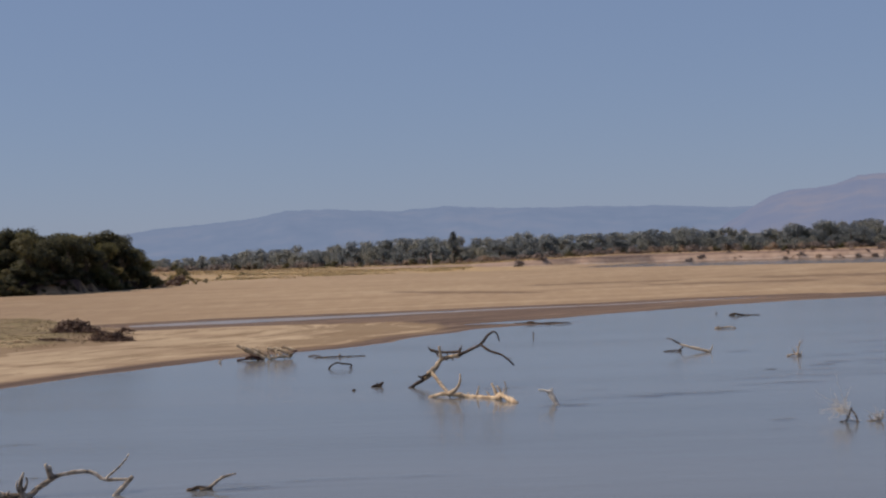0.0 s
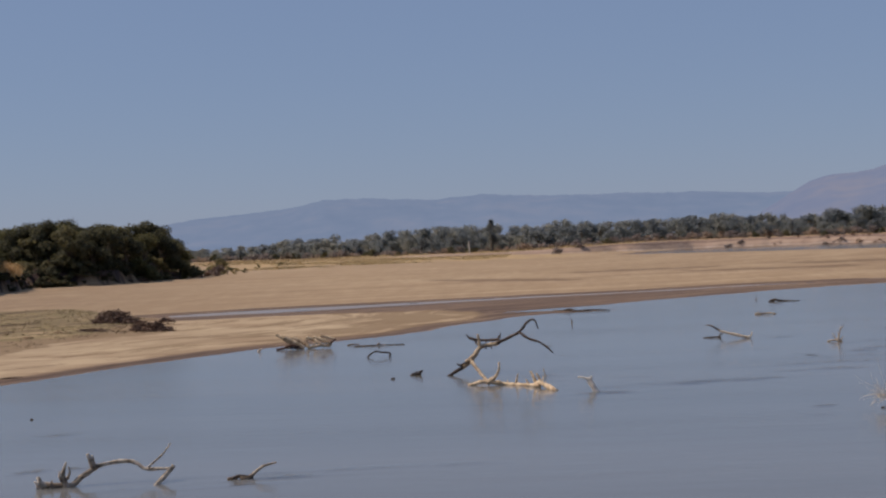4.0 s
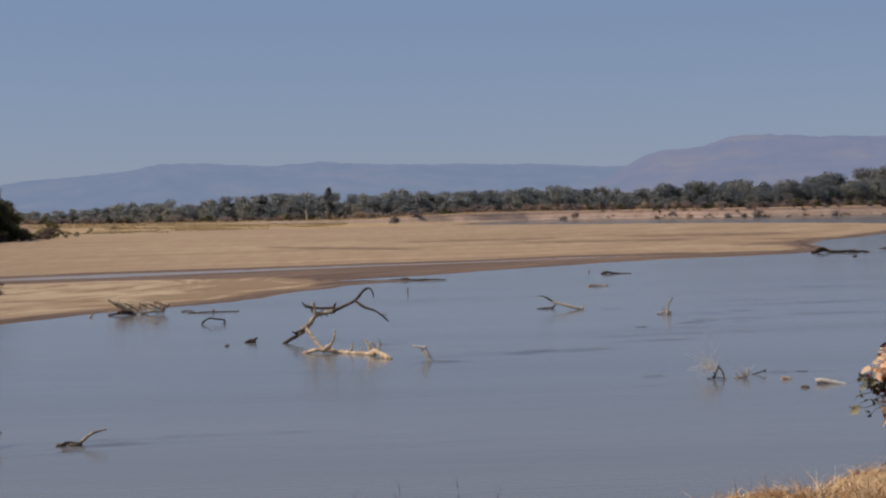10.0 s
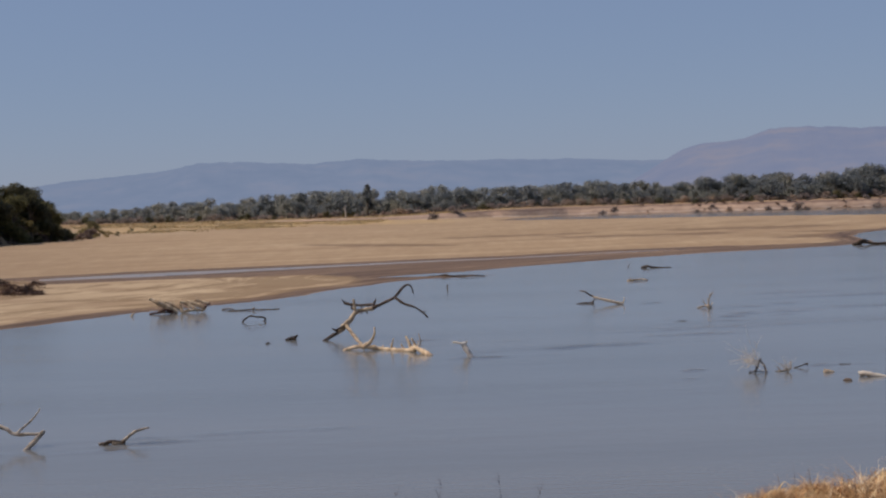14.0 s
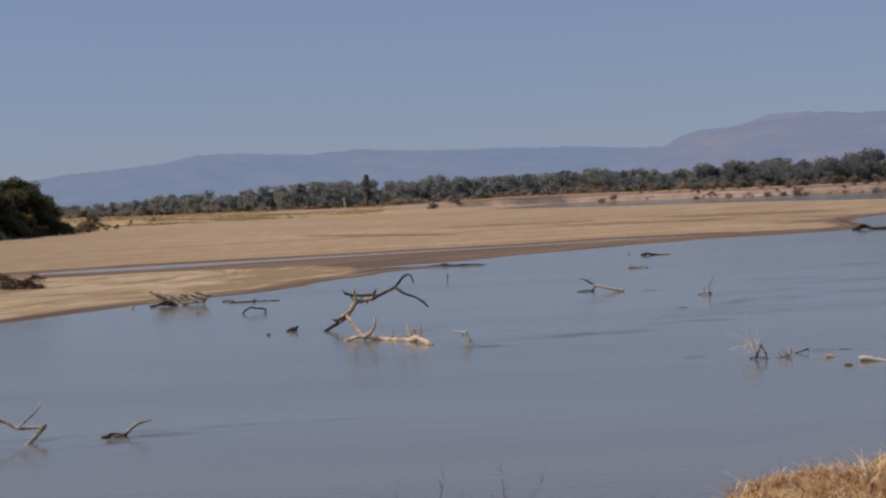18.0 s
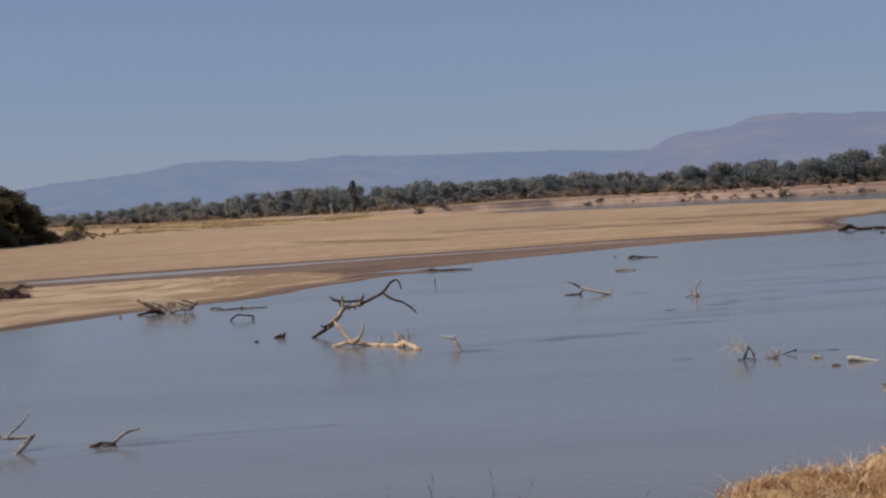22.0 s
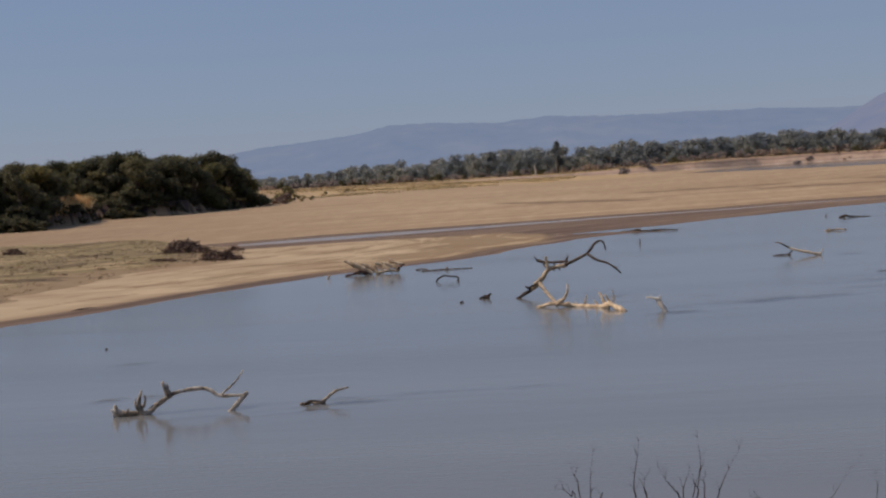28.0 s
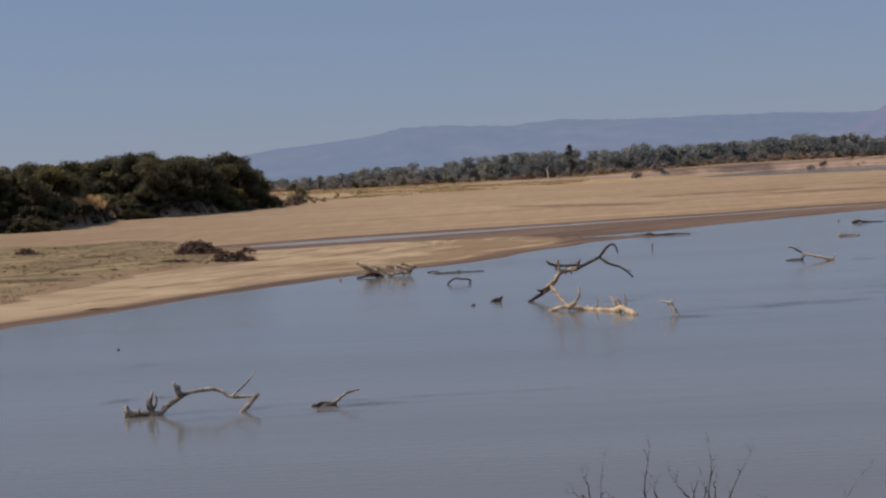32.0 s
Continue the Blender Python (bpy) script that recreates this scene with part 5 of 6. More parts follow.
driftwood("dark_stick", 13.05, 58.9, -12.6, [("stick", 0.016, 0.036, [(-0.32, 0, 0.0), (0.0, 0, 0.09), (0.14, 0, 0.15), (0.20, 0, 0.14)]), ("stub", 0.02, 0.012, [(0.14, 0, 0.15), (0.20, 0, 0.05)])], "dark stick end poking out of the river", DARKWOOD, "driftwood", seed=22)
driftwood("pale_log", 14.8, 55.4, -14.9, [("log", 0.12, 0.035, [(-0.52, 0, 0.06), (-0.36, 0, 0.11), (-0.10, 0, 0.07), (0.20, 0, 0.03), (0.55, 0, -0.01)])], "stubby pale log lying in the river", WHITEWOOD, "log", seed=23)
driftwood("pale_stump", 13.6, 57.1, -13.4, [("body", 0.06, 0.05, [(-0.17, 0, -0.02), (-0.05, 0, 0.06), (0.18, 0, -0.01)]), ("stub", 0.04, 0.02, [(-0.1, 0, 0.05), (-0.16, 0, 0.14)])], "pale stump top at the water surface", TANWOOD, "stump", seed=24)
driftwood("dark_stump", 13.6, 54.4, -13.9, [("body", 0.07, 0.05, [(-0.13, 0, -0.03), (0.0, 0, 0.04), (0.14, 0, -0.02)])], "brown stump top at the water surface", GREYWOOD, "stump", seed=25)
driftwood("dark_stick", 14.8, 59.6, -14.0, [("stick", 0.012, 0.010, [(-0.26, 0, -0.006), (-0.05, 0, 0.022), (0.12, 0, 0.004), (0.22, 0, 0.04)])], "sunken stick just breaking the surface", DARKWOOD, "driftwood", seed=26)
driftwood("dark_stump", -22.2, 62.6, 19.5, [("body", 0.04, 0.025, [(-0.06, 0, -0.03), (-0.01, 0, 0.04), (0.05, 0, -0.02)])], "tiny dark snag tip in the river", DARKWOOD, "stump", seed=27)
driftwood("twig", -0.32, 120.6, -1.4, [("stem", 0.05, 0.03, [(0, 0, -0.1), (0.05, 0, 0.2), (0.0, 0, 0.42)]), ("stub", 0.03, 0.02, [(0.03, 0, 0.2), (0.12, 0, 0.30)])], "thin post-like twig standing off the sand spit", GREYWOOD, "driftwood", seed=28)
driftwood("flat_debris", -30.7, 83.5, 18.5, [("piece", 0.022, 0.015, [(-0.7, 0, 0.02), (-0.2, 0.1, 0.05), (0.5, 0, 0.03)]), ("piece", 0.02, 0.012, [(-0.3, 0.4, 0.05), (0.2, 0.5, 0.08), (0.6, 0.4, 0.05)]), ("clod", 0.05, 0.03, [(-0.5, 0.1, 0.0), (-0.35, 0.1, 0.06), (-0.15, 0.1, 0.02)])],
          "thin dark strip of debris at the waterline", DUSKWOOD, "debris", "flotsam on the sandbar", 29, height(-30.7, 83.5))


# ---- brush piles and tussocks on the sandbar ----
def brush_pile(x, y, w, d, h, count, label, seed, material=BRUSHWOOD):
    rng = random.Random(seed)
    t = thing("brush_pile", pose(x, y, height(x, y) - 0.05), label, "brush", "flotsam on the sandbar")
    for k in range(3):
        sticks = []
        for i in range(count // 3):
            a = rng.uniform(0, 6.28)
            r = rng.random() ** 0.6
            cx, cy = math.cos(a) * r * w, math.sin(a) * r * d
            top = h * (1 - r * r) * rng.uniform(0.3, 1.0)
            e = rng.uniform(0, 6.28)
            ln = rng.uniform(0.4, 1.5)
            up = rng.uniform(-0.3, 0.55)
            p0 = Vector((cx, cy, max(0.02, top * 0.6)))
            way = Vector((math.cos(e), math.sin(e), up)) * ln
            sticks.append(tube([p0 - way * 0.5, p0 + Vector((rng.uniform(-.1, .1), rng.uniform(-.1, .1), 0.06)), p0 + way * 0.5], [0.055, 0.042, 0.015], 4, 0.2, rng))
        part("twig_tangle", mesh_of("twig_tangle", *join(*sticks), material), t)
    blobs = [(rng.uniform(-.55, .55) * w, rng.uniform(-.4, .4) * d, h * 0.3, w * 0.42, d * 0.5, h * 0.5) for _ in range(5)]
    part("leaf_litter", crown_mesh("leaf_litter", blobs, 1500, 0.14, LEAF_DRY if material is GREYWOOD else LEAF_LITTER, seed), t)
    return t


LEAF_LITTER = leaf_material("dark_leaf_litter", (0.08, 0.05, 0.038), (0.185, 0.118, 0.086), (0.30, 0.205, 0.145))
brush_pile(-39.7, 134.2, 2.15, 1.3, 1.5, 300, "tangled dark brown brush heap on the sandbar", 31)
brush_pile(-34.3, 125.2, 1.75, 1.0, 1.0, 230, "low dark brush heap at the end of the channel", 32)
brush_pile(-62.6, 151.2, 0.9, 0.7, 0.8, 70, "small dark shrub clump on the grassy sand", 34)
brush_pile(-38.0, 121.6, 1.2, 0.4, 0.22, 30, "low strip of dry weed on the sand", 35, BRUSHWOOD)
brush_pile(-37.5, 142.0, 0.5, 0.4, 0.5, 45, "small heap of dark twigs near the channel", 36)


def earth_clod(x, y, long, seed):
    """A low ragged lump of dark soil, drawn out along the brink."""
    rng = random.Random(seed)
    z = height(x, y)
    rings, sides, verts, faces = 5, 14, [], []
    for i in range(rings):
        u = i / rings
        for k in range(sides):
            w = 2 * math.pi * k / sides
            r = (1 - u * u) ** 0.5 * (1 + rng.uniform(-0.22, 0.22))
            verts.append((math.cos(w) * r * long, math.sin(w) * r * 0.5, u * 0.13 * rng.uniform(0.5, 1.5) - 0.03))
        if i:
            faces += [((i - 1) * sides + k, (i - 1) * sides + (k + 1) % sides, i * sides + (k + 1) % sides, i * sides + k) for k in range(sides)]
    faces.append(tuple(range((rings - 1) * sides, rings * sides)))
    ob = tagged(new("earth_clod", mesh_of("earth_clod", verts, faces, SOIL, False)), "low crumbling clod of dark soil on the sandbar", "clod", "clods on the sandbar")
    ob.matrix_world = pose(x, y, z, 0, 0, rng.uniform(30, 75))


SOIL = Mat("dark_crumbly_soil", 0.95)
SOIL.color(SOIL.ramp(SOIL.noise(SOIL.coords(), 3.0, 5, 0.7), (0.35, (0.15, 0.098, 0.058)), (0.50, (0.26, 0.176, 0.104)), (0.66, (0.40, 0.285, 0.170))))
SOIL.bump(SOIL.noise(SOIL.coords(), 9.0, 5, 0.7), 0.7, 0.05)
SOIL = SOIL.m
for i, (x, y, long) in enumerate(((-41.9, 109.5, 0.5), (-40.4, 113.6, 0.35), (-37.6, 122.4, 0.5), (-39.6, 118.5, 0.4), (-43.4, 104.2, 0.5), (-48.9, 119.5, 0.3), (-52.0, 130.0, 0.35), (-50.5, 112.0, 0.35))):
    earth_clod(x, y, long, 700 + i)


def blades(name, spots, tall, width, lean, material, seed, segments=3):
    """Grass: one narrow curved blade at every (x, y, z, scale)."""
    rng = np.random.default_rng(seed)
    s = np.array(spots)
    n = len(s)
    a, b = rng.uniform(0, 2 * np.pi, n), rng.uniform(0, 2 * np.pi, n)
    h = tall * s[:, 3] * rng.uniform(0.55, 1.2, n)
    out = lean * h * rng.uniform(0.2, 1.6, n)
    w = width * rng.uniform(0.6, 1.3, n)
    rows = []
    for k in range(segments + 1):
        u = k / segments
        c = np.stack([s[:, 0] + np.cos(a) * out * u ** 2, s[:, 1] + np.sin(a) * out * u ** 2, s[:, 2] + h * (u - 0.25 * u ** 2 * np.clip(out / h, 0, 1))], -1)
        side = np.stack([np.cos(b), np.sin(b), np.zeros(n)], -1) * (w * (1 - 0.85 * u))[:, None]
        rows += [c - side, c + side]
    v = np.stack(rows, 1).reshape(-1, 3)
    m = 2 * (segments + 1)
    q = np.array([[2 * k, 2 * k + 1, 2 * k + 3, 2 * k + 2] for k in range(segments)])
    f = (np.arange(n)[:, None, None] * m + q[None]).reshape(-1, 4)
    me = bpy.data.meshes.new(name)
    me.vertices.add(len(v))
    me.vertices.foreach_set("co", v.ravel())
    me.loops.add(f.size)
    me.loops.foreach_set("vertex_index", f.ravel())
    me.polygons.add(len(f))
    me.polygons.foreach_set("loop_start", np.arange(len(f)) * 4)
    me.update(calc_edges=True)
    me.materials.append(material)
    return new(name, me)


def scatter(count, box, seed, keep):
    """Spots on the ground inside box (x0, x1, y0, y1) where keep(masks, x, y, h) allows, gathered in tufts."""
    rng = np.random.default_rng(seed)
    x, y = rng.uniform(box[0], box[1], count), rng.uniform(box[2], box[3], count)
    h, masks = lie_of_land(x, y)
    ok = keep(masks, x, y, h)
    return np.stack([x, y, h - 0.02, np.ones(count)], -1)[ok]


# grass on the camera's own bank
g_rng = np.random.default_rng(5)
tuft = scatter(24000, (-3, 8, 3, 14), 51, lambda m, x, y, h: (h > 3.4) & (np.hypot(x, y) > 3.0) & (np.hypot(x, y) < 14) & (x > y * 0.170))
tuft = tuft[fbm(tuft[:, 0] / 0.22, tuft[:, 1] / 0.22, 38) > -0.08]
clump = np.clip(0.75 + 1.7 * fbm(tuft[:, 0] / 0.40, tuft[:, 1] / 0.40, 37), 0.25, 1.4)
many = np.repeat(tuft, 17, 0)
many[:, :2] += g_rng.normal(scale=0.05, size=(len(many), 2))
many[:, 3] = np.repeat(clump * g_rng.uniform(0.6, 1.3, len(tuft)), 17)
many[:, 3] *= 0.80 + 0.50 * smooth(0.19, 0.27, many[:, 0] / many[:, 1])
patch = fbm(many[:, 0] / 0.30, many[:, 1] / 0.30, 39) + g_rng.normal(scale=0.10, size=len(many))
tagged(blades("bank_grass", many[patch < 0.06], 0.105, 0.0036, 1.25, STRAW, 52), "golden dry grass on the river bank", "grass", kind="stuff")
tagged(blades("pale_bank_grass", many[(patch >= 0.06) & (patch < 0.26)], 0.115, 0.0038, 1.35, STRAW_TIP, 68), "pale bleached grass in patches on the bank", "grass", kind="stuff")
tagged(blades("brown_bank_grass", many[patch >= 0.26], 0.085, 0.0040, 1.3, DRY_STEM, 69), "withered red-brown grass in patches on the bank", "grass", kind="stuff")
mat = tuft[g_rng.random(len(tuft)) < 0.55]
mat = np.repeat(mat, 4, 0)
mat[:, :2] += g_rng.normal(scale=0.06, size=(len(mat), 2))
mat[:, 3] = g_rng.uniform(0.5, 1.2, len(mat))
tagged(blades("matted_grass", mat, 0.080, 0.0075, 1.5, GOLD_GRASS, 66), "flattened golden grass lying in mats", "grass", kind="stuff")
tall = tuft[(clump > 0.70) & (g_rng.random(len(tuft)) < 0.24)]
tall = np.repeat(tall, 3, 0)
tall[:, :2] += g_rng.normal(scale=0.04, size=(len(tall), 2))
tall[:, 3] *= 0.75 + 0.50 * smooth(0.19, 0.27, tall[:, 0] / tall[:, 1])
tagged(blades("seed_stalks", tall[::2], 0.16, 0.0028, 0.40, STRAW_TIP, 65, 4), "thin pale seed stalks above the bank grass", "grass", kind="stuff")
tagged(blades("brown_stems", tall[1::2], 0.19, 0.0026, 0.25, DRY_STEM, 67, 4), "stiff red-brown dead stems in the bank grass", "grass", kind="stuff")

tuft = scatter(5500, (-14, 14, -14, 6), 61, lambda m, x, y, h: (h > 4.3) & (np.hypot(x, y) > 1.2) & (y < 5.5 - np.abs(x) * 0.2))
many = np.repeat(tuft, 9, 0)
many[:, :2] += g_rng.normal(scale=0.07, size=(len(many), 2))
many[:, 3] = np.repeat(g_rng.uniform(0.4, 1.2, len(tuft)), 9)
tagged(blades("trodden_grass", many, 0.11, 0.006, 1.4, STRAW, 62), "short trodden dry grass on top of the bank", "grass", kind="stuff")

# thin grass on the sandbar ledge and below the grove
spots = scatter(26000, (-110, -24, 60, 190), 53, lambda m, x, y, h: (m["green"] > 0.3) & (fbm(x / 5, y / 3, 77) > 0.10 + 0.25 * fbm(x / 20, y / 14, 78)))
tagged(blades("sandbar_grass", np.repeat(spots, 3, 0) + np.concatenate([g_rng.normal(scale=0.15, size=(len(spots) * 3, 2)), np.zeros((len(spots) * 3, 2))], 1), 0.17, 0.030, 1.6, LEDGE_GRASS, 54, 2),
       "sparse grey-green grass on the sandbar", "grass", kind="stuff")
spots = scatter(90000, (-80, -28, 80, 170), 87, lambda m, x, y, h: (((m["green"] > 0.12) & (m["green"] < 0.75) & (y < 150) & (fbm(x / 1.1, y / 1.6, 88) > 0.17)) | ((m["green"] > 0.5) & (fbm(x / 0.9, y / 1.3, 89) > 0.36))))
tagged(blades("dead_tufts", spots, 0.20, 0.030, 1.3, SOIL_TUFT, 90, 2), "crumbled brown tufts along the brink of the ledge", "grass", kind="stuff")
spots = scatter(60000, (-170, -60, 200, 480), 55, lambda m, x, y, h: (m["terrace"] > 0.25) & (fbm(x / 9, y / 9, 79) > -0.12) & (y > -x * 1.9))
tagged(blades("terrace_grass", spots, 0.9, 0.07, 0.6, STRAW_PALE, 56, 2), "tall pale dry grass along the terrace edge", "grass", kind="stuff")
spots = scatter(50000, (-150, 60, 480, 720), 57, lambda m, x, y, h: (m["terrace"] > 0.15) & (fbm(x / 20, y / 20, 81) > -0.1))
tagged(blades("far_grass", spots, 0.9, 0.10, 0.6, STRAW_PALE, 58, 2), "pale dry grass below the far woodland", "grass", kind="stuff")

spots = scatter(60000, (-110, -82, 240, 290), 59, lambda m, x, y, h: (h > 1.9) & (x / y > -0.390) & (x / y < -0.358) & (np.hypot(x, y) < 292) & (fbm(x / 2.2, y / 4, 83) > -0.02) & (h > 2.7))
tagged(blades("slope_grass", spots, 2.3, 0.08, 0.5, GOLD_GRASS, 60, 2), "tall golden grass on the slope under the grove", "grass", kind="stuff")

spots = scatter(50000, (-150, -25, 400, 660), 63, lambda m, x, y, h: (x / y > -0.238) & (m["terrace"] < 0.5) & (fbm(x / 16, y / 30, 85) > 0.28 - 0.26 * smooth(440, 640, y)))
tagged(blades("sand_edge_grass", spots, 0.55, 0.10, 0.7, STRAW_PALE, 64, 2), "yellow dry grass along the landward edge of the sand", "grass", kind="stuff")

# bushes along the foot of the grove and on the open terrace edge
for i in range(46):
    az = -13.0 - i * 0.26 + rng.uniform(-0.1, 0.1)
    r = np.interp(az, [-24, -21.4, -20.6, -19.2, -16.8, -14.0, -12.9], [260, 257, 281, 299, 305, 328, 345]) + rng.uniform(0, 6)
    a = radians(az)
    dry = rng.random() < (0.8 if -17.1 < az < -15.2 else 0.4)
    if -21.2 < az < -19.8:
        continue
    make_tree(rng.choice(SCRUB if dry else BUSH), r * math.sin(a), r * math.cos(a), rng.uniform(0.35, 0.95), rng.uniform(0, 6.28),
              "dry brown scrub at the foot of the grove" if dry else "low green bush at the foot of the grove", "grove scrub", 1.0, 0.1, "bush", "bush")
for az, r, s in ((-14.5, 340, 0.5), (-14.2, 342, 0.65), (-13.9, 346, 0.5), (-13.6, 350, 0.75), (-13.3, 350, 0.5), (-12.95, 356, 0.8), (-12.8, 362, 1.25), (-12.5, 360, 0.7), (-12.2, 366, 0.5), (-11.9, 380, 0.4), (-13.1, 395, 0.6), (-11.4, 440, 0.45), (-10.6, 520, 0.5)):
    a = radians(az)
    make_tree(rng.choice(SHRUB), r * math.sin(a), r * math.cos(a), s, rng.uniform(0, 6.28), "straggly yellow-green shrub on the dry terrace", "terrace bushes", 1.1, 0.1, "bush", "bush")

# dead scrub caught at the foot of the far bank
for az, r, s in ((-0.6, 640, 0.9), (0.2, 655, 1.0), (0.9, 668, 0.7), (3.0, 690, 0.6), (5.6, 684, 0.8), (8.9, 668, 0.7), (12.6, 655, 1.3), (13.5, 652, 0.6), (15.2, 656, 1.0), (16.9, 660, 0.8)):
    a = radians(az)
    make_tree(FAR_SCRUB[int(r) % 4], r * math.sin(a), r * math.cos(a), s * 1.2, rng.uniform(0, 6.28), "dead brown scrub slumped at the far bank", "far bank scrub", 1.1, 0.3, "dead_bush", "bush")


# ---- weeds and the leafy bush on the camera's bank ----
def dry_weed(az, dist, stalks, seed, thick=0.0034, label="bare dead weed stalks on the near bank"):
    """Stalks as lines of (across, height over the water), thin and slightly crooked, with short bud twigs."""
    rng = random.Random(seed)
    a = radians(az)
    x, y = dist * math.sin(a), dist * math.cos(a)
    z = height(x, y)
    t = thing("dry_weed", pose(x, y, z - 0.03, 0, 0, -az), label, "weed", "dead weeds")
    for line in stalks:
        pts = [Vector((u, 0.0, h - z - 0.04)) for u, h in line]
        slope = max(-0.3, min(0.3, (pts[1].x - pts[0].x) / max(0.02, pts[1].z - pts[0].z)))
        foot = Vector((pts[0].x - slope * pts[0].z, rng.uniform(-0.05, 0.05), 0.0))
        below = [foot.lerp(pts[0], u) for u in (0.0, 0.35, 0.7)]
        pts = below + [p + Vector((rng.uniform(-0.005, 0.005), rng.uniform(-0.01, 0.01), 0)) for p in pts]
        n = len(pts) - 3
        bits = [tube(pts, [1.5 * thick, 1.35 * thick, 1.2 * thick] + [thick * (1 - 0.85 * i / (n - 1)) for i in range(n)], 5, 0.3, rng)]
        pts = pts[2:]
        for i, p in enumerate(pts[1:]):
            for _ in range(2 if i else 1):
                d = Vector((rng.choice((-1, 1)) * rng.uniform(0.006, 0.030), rng.uniform(-0.01, 0.01), rng.uniform(0.012, 0.075)))
                bits.append(tube([p, p + d * 0.5 + Vector((0.003, 0, 0.003)), p + d], [0.3 * thick, 0.22 * thick, 0.1 * thick], 4, 0.1, rng))
        part("stalk", mesh_of("stalk", *join(*bits), STALK), t)
    return t


dry_weed(-0.73, 6.9, [[(0.0, 5.035), (-0.010, 5.115), (-0.008, 5.19), (0.004, 5.265), (0.016, 5.33)], [(0.042, 5.034), (0.036, 5.114), (0.033, 5.164)]], 601)
dry_weed(-2.45, 6.9, [[(0.0, 5.042), (0.004, 5.122), (0.008, 5.197), (0.025, 5.297)], [(-0.047, 5.044), (-0.078, 5.106), (-0.109, 5.137), (-0.156, 5.141)],
                      [(-0.03, 5.04), (-0.051, 5.165), (-0.064, 5.195), (-0.075, 5.226)], [(0.03, 5.041), (0.044, 5.091)]], 602, 0.0026)
dry_weed(0.91, 6.9, [[(0.0, 5.03), (-0.033, 5.11), (-0.067, 5.166), (-0.096, 5.217)], [(0.041, 5.029), (0.068, 5.12), (0.083, 5.194), (0.081, 5.251), (0.08, 5.343)],
                     [(0.0, 5.035), (0.004, 5.122), (0.033, 5.203)], [(0.129, 5.027), (0.159, 5.106), (0.207, 5.204), (0.25, 5.289)],
                     [(0.03, 5.039), (0.058, 5.133), (0.075, 5.182)], [(0.092, 5.028), (0.092, 5.132), (0.089, 5.162)]], 603, 0.0032, "fan of bare reddish dead weed stalks")
dry_weed(5.93, 6.9, [[(0.0, 5.021), (0.038, 5.079), (0.110, 5.191), (0.140, 5.224)], [(-0.261, 5.028), (-0.288, 5.068), (-0.319, 5.073)]], 604, 0.0016)
dry_weed(7.7, 7.2, [[(0.0, 5.0), (0.006, 5.06), (0.002, 5.11)], [(0.04, 5.0), (0.055, 5.04)]], 605, 0.0018)
dry_weed(8.75, 7.2, [[(0.0, 5.0), (-0.006, 5.06), (0.004, 5.12)], [(-0.05, 5.0), (-0.07, 5.04)]], 606, 0.0018)


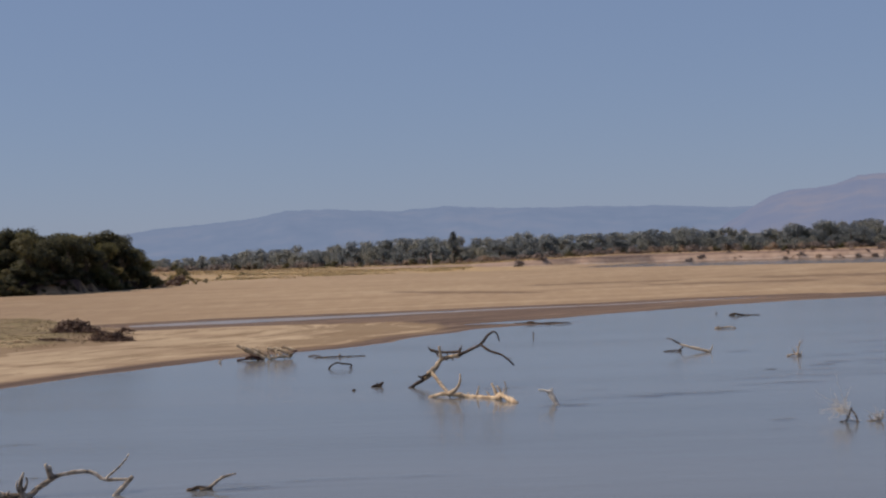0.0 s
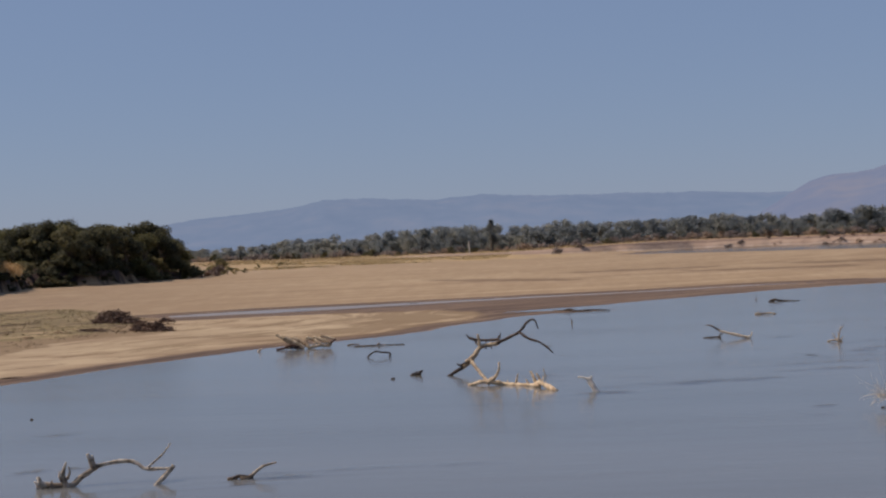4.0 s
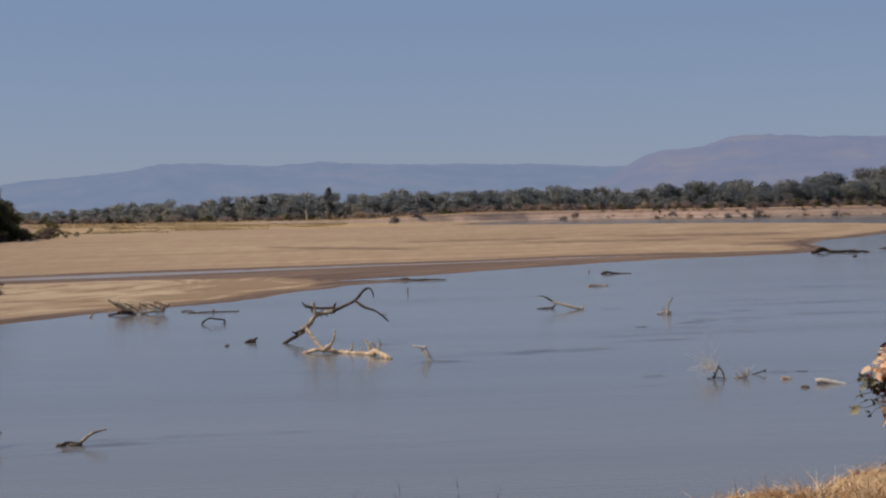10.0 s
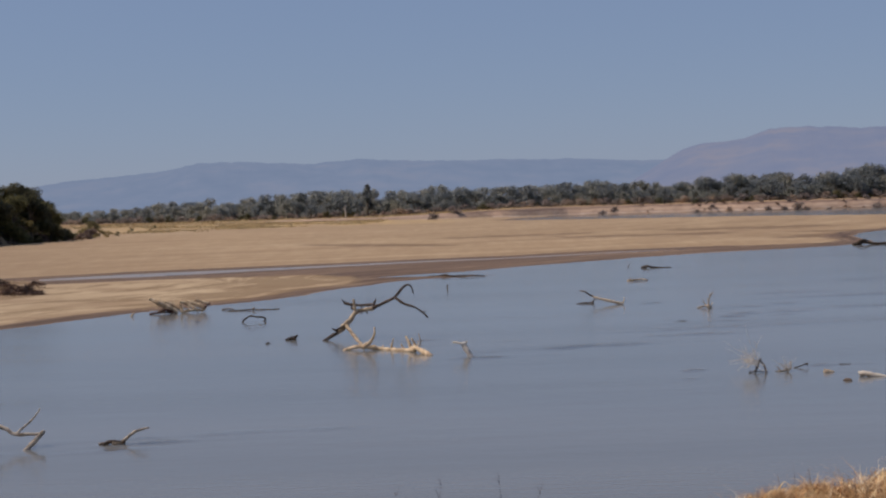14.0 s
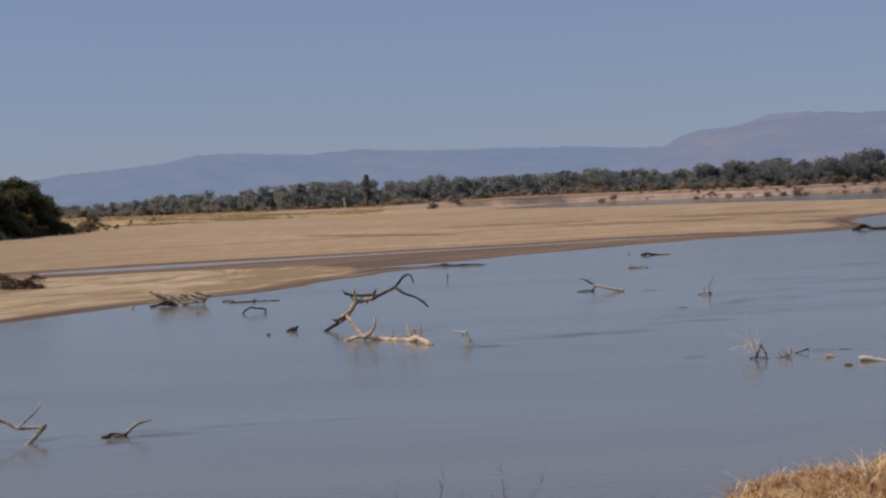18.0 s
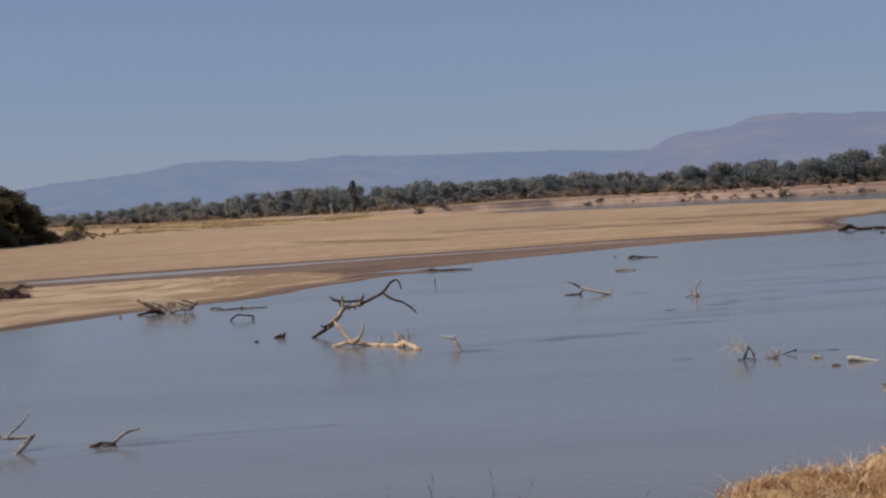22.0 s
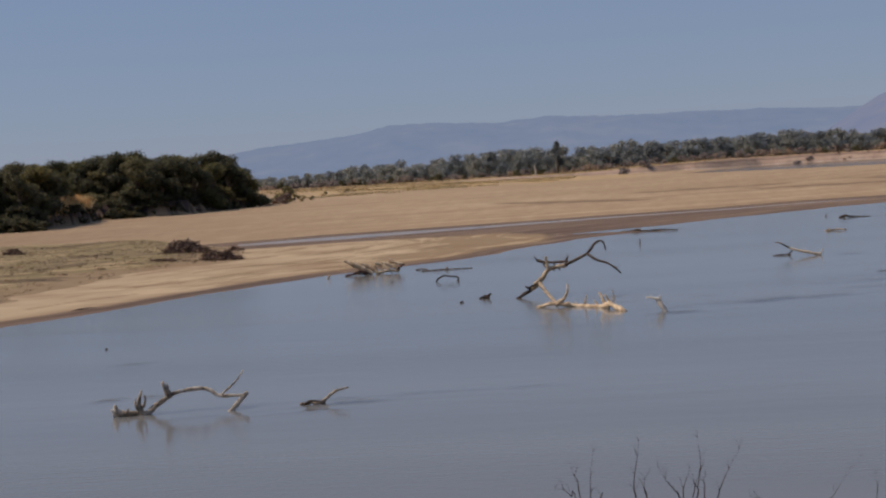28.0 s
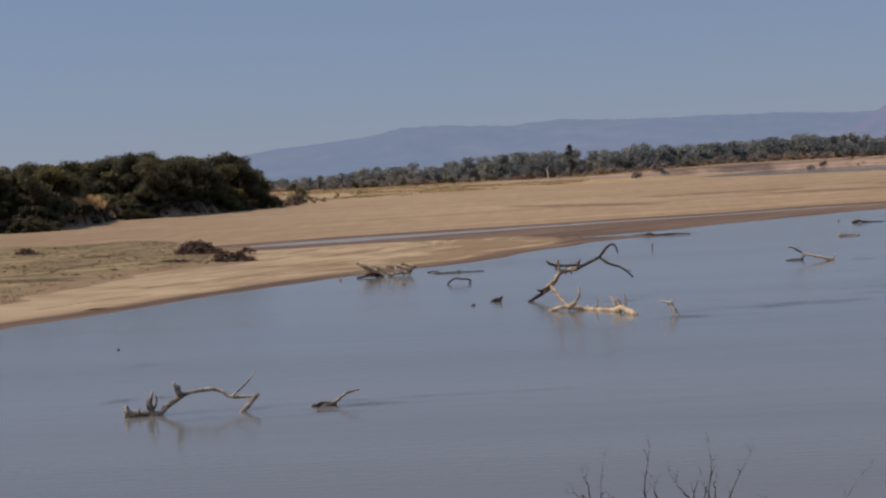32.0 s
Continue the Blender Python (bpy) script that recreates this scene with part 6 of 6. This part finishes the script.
def leafy_bush(x, y, seed):
    rng = random.Random(seed)
    z = height(x, y)
    t = thing("leafy_bush", pose(x, y, z - 0.1), "straggling bush with dark green and withered tan leaves", "bush")
    leaf = []
    for k, mat in enumerate((LEAF_BUSH, LEAF_RUST, LEAF_TAN, LEAF_GREY)):
        long, wide = (0.040, 0.015) if k < 2 else (0.042, 0.017)
        v = [(0, 0, 0), (long * 0.35, -wide, 0.006), (long * 0.4, 0, -0.006), (long * 0.35, wide, 0.006), (long * 0.8, -wide * 0.7, -0.002), (long * 0.8, 0, -0.012), (long * 0.8, wide * 0.7, -0.002), (long * 1.15, 0, -0.02)]
        f = [(0, 1, 2), (0, 2, 3), (1, 4, 5, 2), (2, 5, 6, 3), (4, 7, 5), (5, 7, 6)]
        leaf.append(mesh_of("leaf", v, f, mat))
    stems = [[(0.20, 0, 0), (0.16, 0, 0.35), (0.06, 0.0, 0.62), (-0.12, -0.02, 0.74)], [(0.22, 0, 0), (0.18, 0.05, 0.5), (0.12, 0.1, 0.75), (0.05, 0.1, 0.92)],
             [(0.25, 0, 0), (0.3, 0, 0.5), (0.40, 0.05, 0.95), (0.45, 0.1, 1.3)], [(0.10, 0, 0.58), (-0.05, -0.02, 0.70), (-0.18, -0.03, 0.82), (-0.21, -0.03, 0.90)],
             [(0.20, 0, 0.0), (0.05, -0.05, 0.18), (-0.14, -0.1, 0.22)], [(0.25, 0, 0.2), (0.4, -0.05, 0.5), (0.7, 0, 0.8)]]
    for line in stems:
        part("stem", mesh_of("stem", *tube(line, [0.012, 0.010, 0.007, 0.004][:len(line)], 6, 0.12, rng), GREYWOOD), t)
    for line in ([(-0.194, 0, 0.898), (-0.186, 0, 0.975), (-0.151, 0, 1.053), (-0.097, 0, 1.099), (-0.027, 0, 1.123), (0.05, 0.03, 1.115), (0.225, 0.05, 1.034)],
                 [(-0.132, 0.03, 0.995), (-0.078, 0.03, 1.037), (-0.016, 0.03, 1.084), (0.05, 0.03, 1.115), (0.147, 0.03, 1.13), (0.38, 0, 1.053)],
                 [(-0.116, -0.1, 0.557), (-0.039, -0.1, 0.537), (0.039, -0.1, 0.526), (0.225, -0.1, 0.495)]):
        part("bare_twig", mesh_of("bare_twig", *tube(line, [0.006] + [0.0075] * (len(line) - 2) + [0.005], 6, 0.1, rng), WHITEWOOD), t, "peeled white arching twig")
    for line in ([(-0.202, -0.06, 0.665), (-0.271, -0.06, 0.642), (-0.337, -0.06, 0.63), (-0.395, -0.06, 0.603)],
                 [(-0.209, -0.06, 0.619), (-0.279, -0.06, 0.603), (-0.349, -0.06, 0.58), (-0.403, -0.06, 0.588)],
                 [(-0.24, -0.06, 0.704), (-0.31, -0.06, 0.681), (-0.38, -0.06, 0.669), (-0.426, -0.06, 0.642)],
                 [(-0.26, -0.06, 0.758), (-0.337, -0.06, 0.77), (-0.419, -0.06, 0.762)],
                 [(-0.209, -0.06, 0.603), (-0.256, -0.06, 0.584), (-0.295, -0.06, 0.557), (-0.333, -0.06, 0.51)]):
        part("fine_twig", mesh_of("fine_twig", *tube(line, [0.0034 - 0.0006 * i for i in range(len(line))], 5, 0.1, rng), DUSKWOOD), t)
    spray, shades, singles = [], [], 0
    # middle, half width and height, how many leaves, the share of dark green, rust, withered and grey-green ones, and their size
    masses = [(-0.027, 0.02, 0.983, 0.186, 0.047, 80, (0, 3, 5, 4), 1.00), (-0.171, -0.02, 0.956, 0.054, 0.054, 22, (0, 3, 5, 2), 1.00), (-0.244, -0.08, 0.851, 0.043, 0.066, 30, (0, 0, 9, 0), 1.25), (-0.221, -0.05, 0.925, 0.054, 0.023, 14, (0, 3, 6, 0), 0.90),
              (-0.136, -0.08, 0.782, 0.050, 0.066, 30, (0, 0, 9, 1), 1.25), (-0.186, -0.05, 0.805, 0.039, 0.062, 16, (0, 3, 5, 0), 0.90), (-0.322, -0.08, 0.832, 0.019, 0.023, 3, (0, 0, 1, 0), 1.50), (-0.306, -0.05, 0.754, 0.085, 0.047, 46, (4, 1, 0, 5), 0.95),
              (-0.384, -0.05, 0.774, 0.047, 0.023, 10, (8, 0, 0, 1), 0.80), (-0.202, -0.06, 0.762, 0.047, 0.031, 26, (6, 4, 0, 0), 0.90), (-0.047, 0.00, 0.677, 0.213, 0.054, 130, (1, 9, 0, 1), 1.05), (-0.256, -0.03, 0.712, 0.050, 0.031, 34, (3, 7, 0, 0), 0.90),
              (-0.019, 0.03, 0.859, 0.140, 0.116, 95, (2, 1, 2, 8), 1.00), (-0.027, -0.05, 0.762, 0.093, 0.047, 40, (0, 0, 1, 7), 1.10), (0.070, 0.00, 0.820, 0.054, 0.093, 50, (6, 4, 0, 0), 1.00), (-0.027, 0.00, 0.580, 0.163, 0.109, 135, (0, 9, 1, 0), 1.05),
              (-0.019, -0.08, 0.596, 0.031, 0.031, 5, (0, 0, 1, 0), 1.20), (0.054, -0.08, 0.611, 0.031, 0.031, 5, (0, 0, 1, 0), 1.20), (-0.132, -0.08, 0.580, 0.035, 0.027, 7, (0, 1, 5, 0), 1.20), (0.050, -0.02, 0.491, 0.078, 0.054, 40, (1, 8, 0, 0), 0.90),
              (-0.206, -0.08, 0.599, 0.027, 0.039, 14, (0, 0, 1, 0), 1.10), (-0.190, -0.06, 0.518, 0.035, 0.054, 26, (0, 3, 7, 0), 1.00), (-0.147, -0.07, 0.471, 0.047, 0.054, 34, (0, 2, 8, 0), 1.10), (-0.109, -0.04, 0.440, 0.031, 0.031, 14, (0, 6, 2, 0), 0.90),
              (-0.407, -0.09, 0.572, 0.012, 0.012, 2, (0, 0, 0, 1), 1.70), (-0.310, -0.06, 0.630, 0.019, 0.012, 3, (1, 0, 0, 0), 0.80), (-0.318, -0.06, 0.549, 0.016, 0.031, 3, (1, 0, 0, 0), 0.80), (-0.372, -0.06, 0.673, 0.031, 0.012, 4, (1, 0, 0, 1), 0.70),
              (-0.240, -0.06, 0.603, 0.039, 0.023, 6, (3, 3, 0, 0), 0.70), (-0.019, -0.05, 0.402, 0.039, 0.023, 8, (1, 0, 0, 0), 1.10), (-0.054, -0.05, 0.340, 0.085, 0.019, 14, (7, 1, 0, 1), 0.90), (0.039, 0.00, 0.371, 0.054, 0.031, 16, (4, 4, 0, 0), 0.90),
              (-0.016, -0.06, 0.254, 0.132, 0.054, 46, (6, 3, 0, 3), 1.00), (-0.202, -0.10, 0.208, 0.035, 0.027, 9, (1, 0, 0, 0), 1.10), (-0.016, -0.08, 0.169, 0.140, 0.078, 60, (4, 5, 1, 4), 1.00), (-0.132, -0.12, 0.154, 0.062, 0.047, 30, (1, 0, 3, 6), 1.00),
              (-0.248, -0.10, 0.146, 0.027, 0.019, 4, (1, 1, 0, 0), 0.90), (0.050, 0.00, 0.297, 0.054, 0.062, 16, (5, 4, 0, 1), 1.00)]
    for cx, cy, cz, rx, rz, n, shares, size in masses:
        for i in range(n):
            a, r = rng.uniform(0, 6.28), rng.random() ** 0.6
            p = Vector((cx + math.cos(a) * r * rx, cy + rng.gauss(0, 0.4) * min(rx, 0.12), cz + math.sin(a) * r * rz))
            kind = rng.choices((0, 1, 2, 3), shares)[0]
            tilt = (rng.uniform(0.2, 1.3), rng.uniform(-1.0, 0.2)) if kind > 1 else (rng.uniform(-0.6, 1.3), rng.uniform(-1.0, 0.8))
            turn = Euler((*tilt, 0)).to_matrix() @ Euler((0, 0, rng.uniform(0, 6.28))).to_matrix()
            m = Matrix.LocRotScale(p, turn.to_quaternion(), [size * rng.uniform(0.65, 1.15)] * 3)
            if i % 5 == 0 and singles < 300:
                part("leaf", leaf[kind], t).matrix_local = m
                singles += 1
            else:
                spray.append(([m @ v.co for v in leaf[kind].vertices], [tuple(f.vertices) for f in leaf[kind].polygons]))
                shades += [kind] * len(leaf[kind].polygons)
    me = mesh_of("small_leaves", *join(*spray), LEAF_BUSH)
    me.materials.append(LEAF_RUST)
    me.materials.append(LEAF_TAN)
    me.materials.append(LEAF_GREY)
    me.polygons.foreach_set("material_index", shades)
    tagged(part("small_leaves", me, t), "crowded green, rust and tan leaves", kind="stuff")
    return t


leafy_bush(3.38, 10.55, 71)
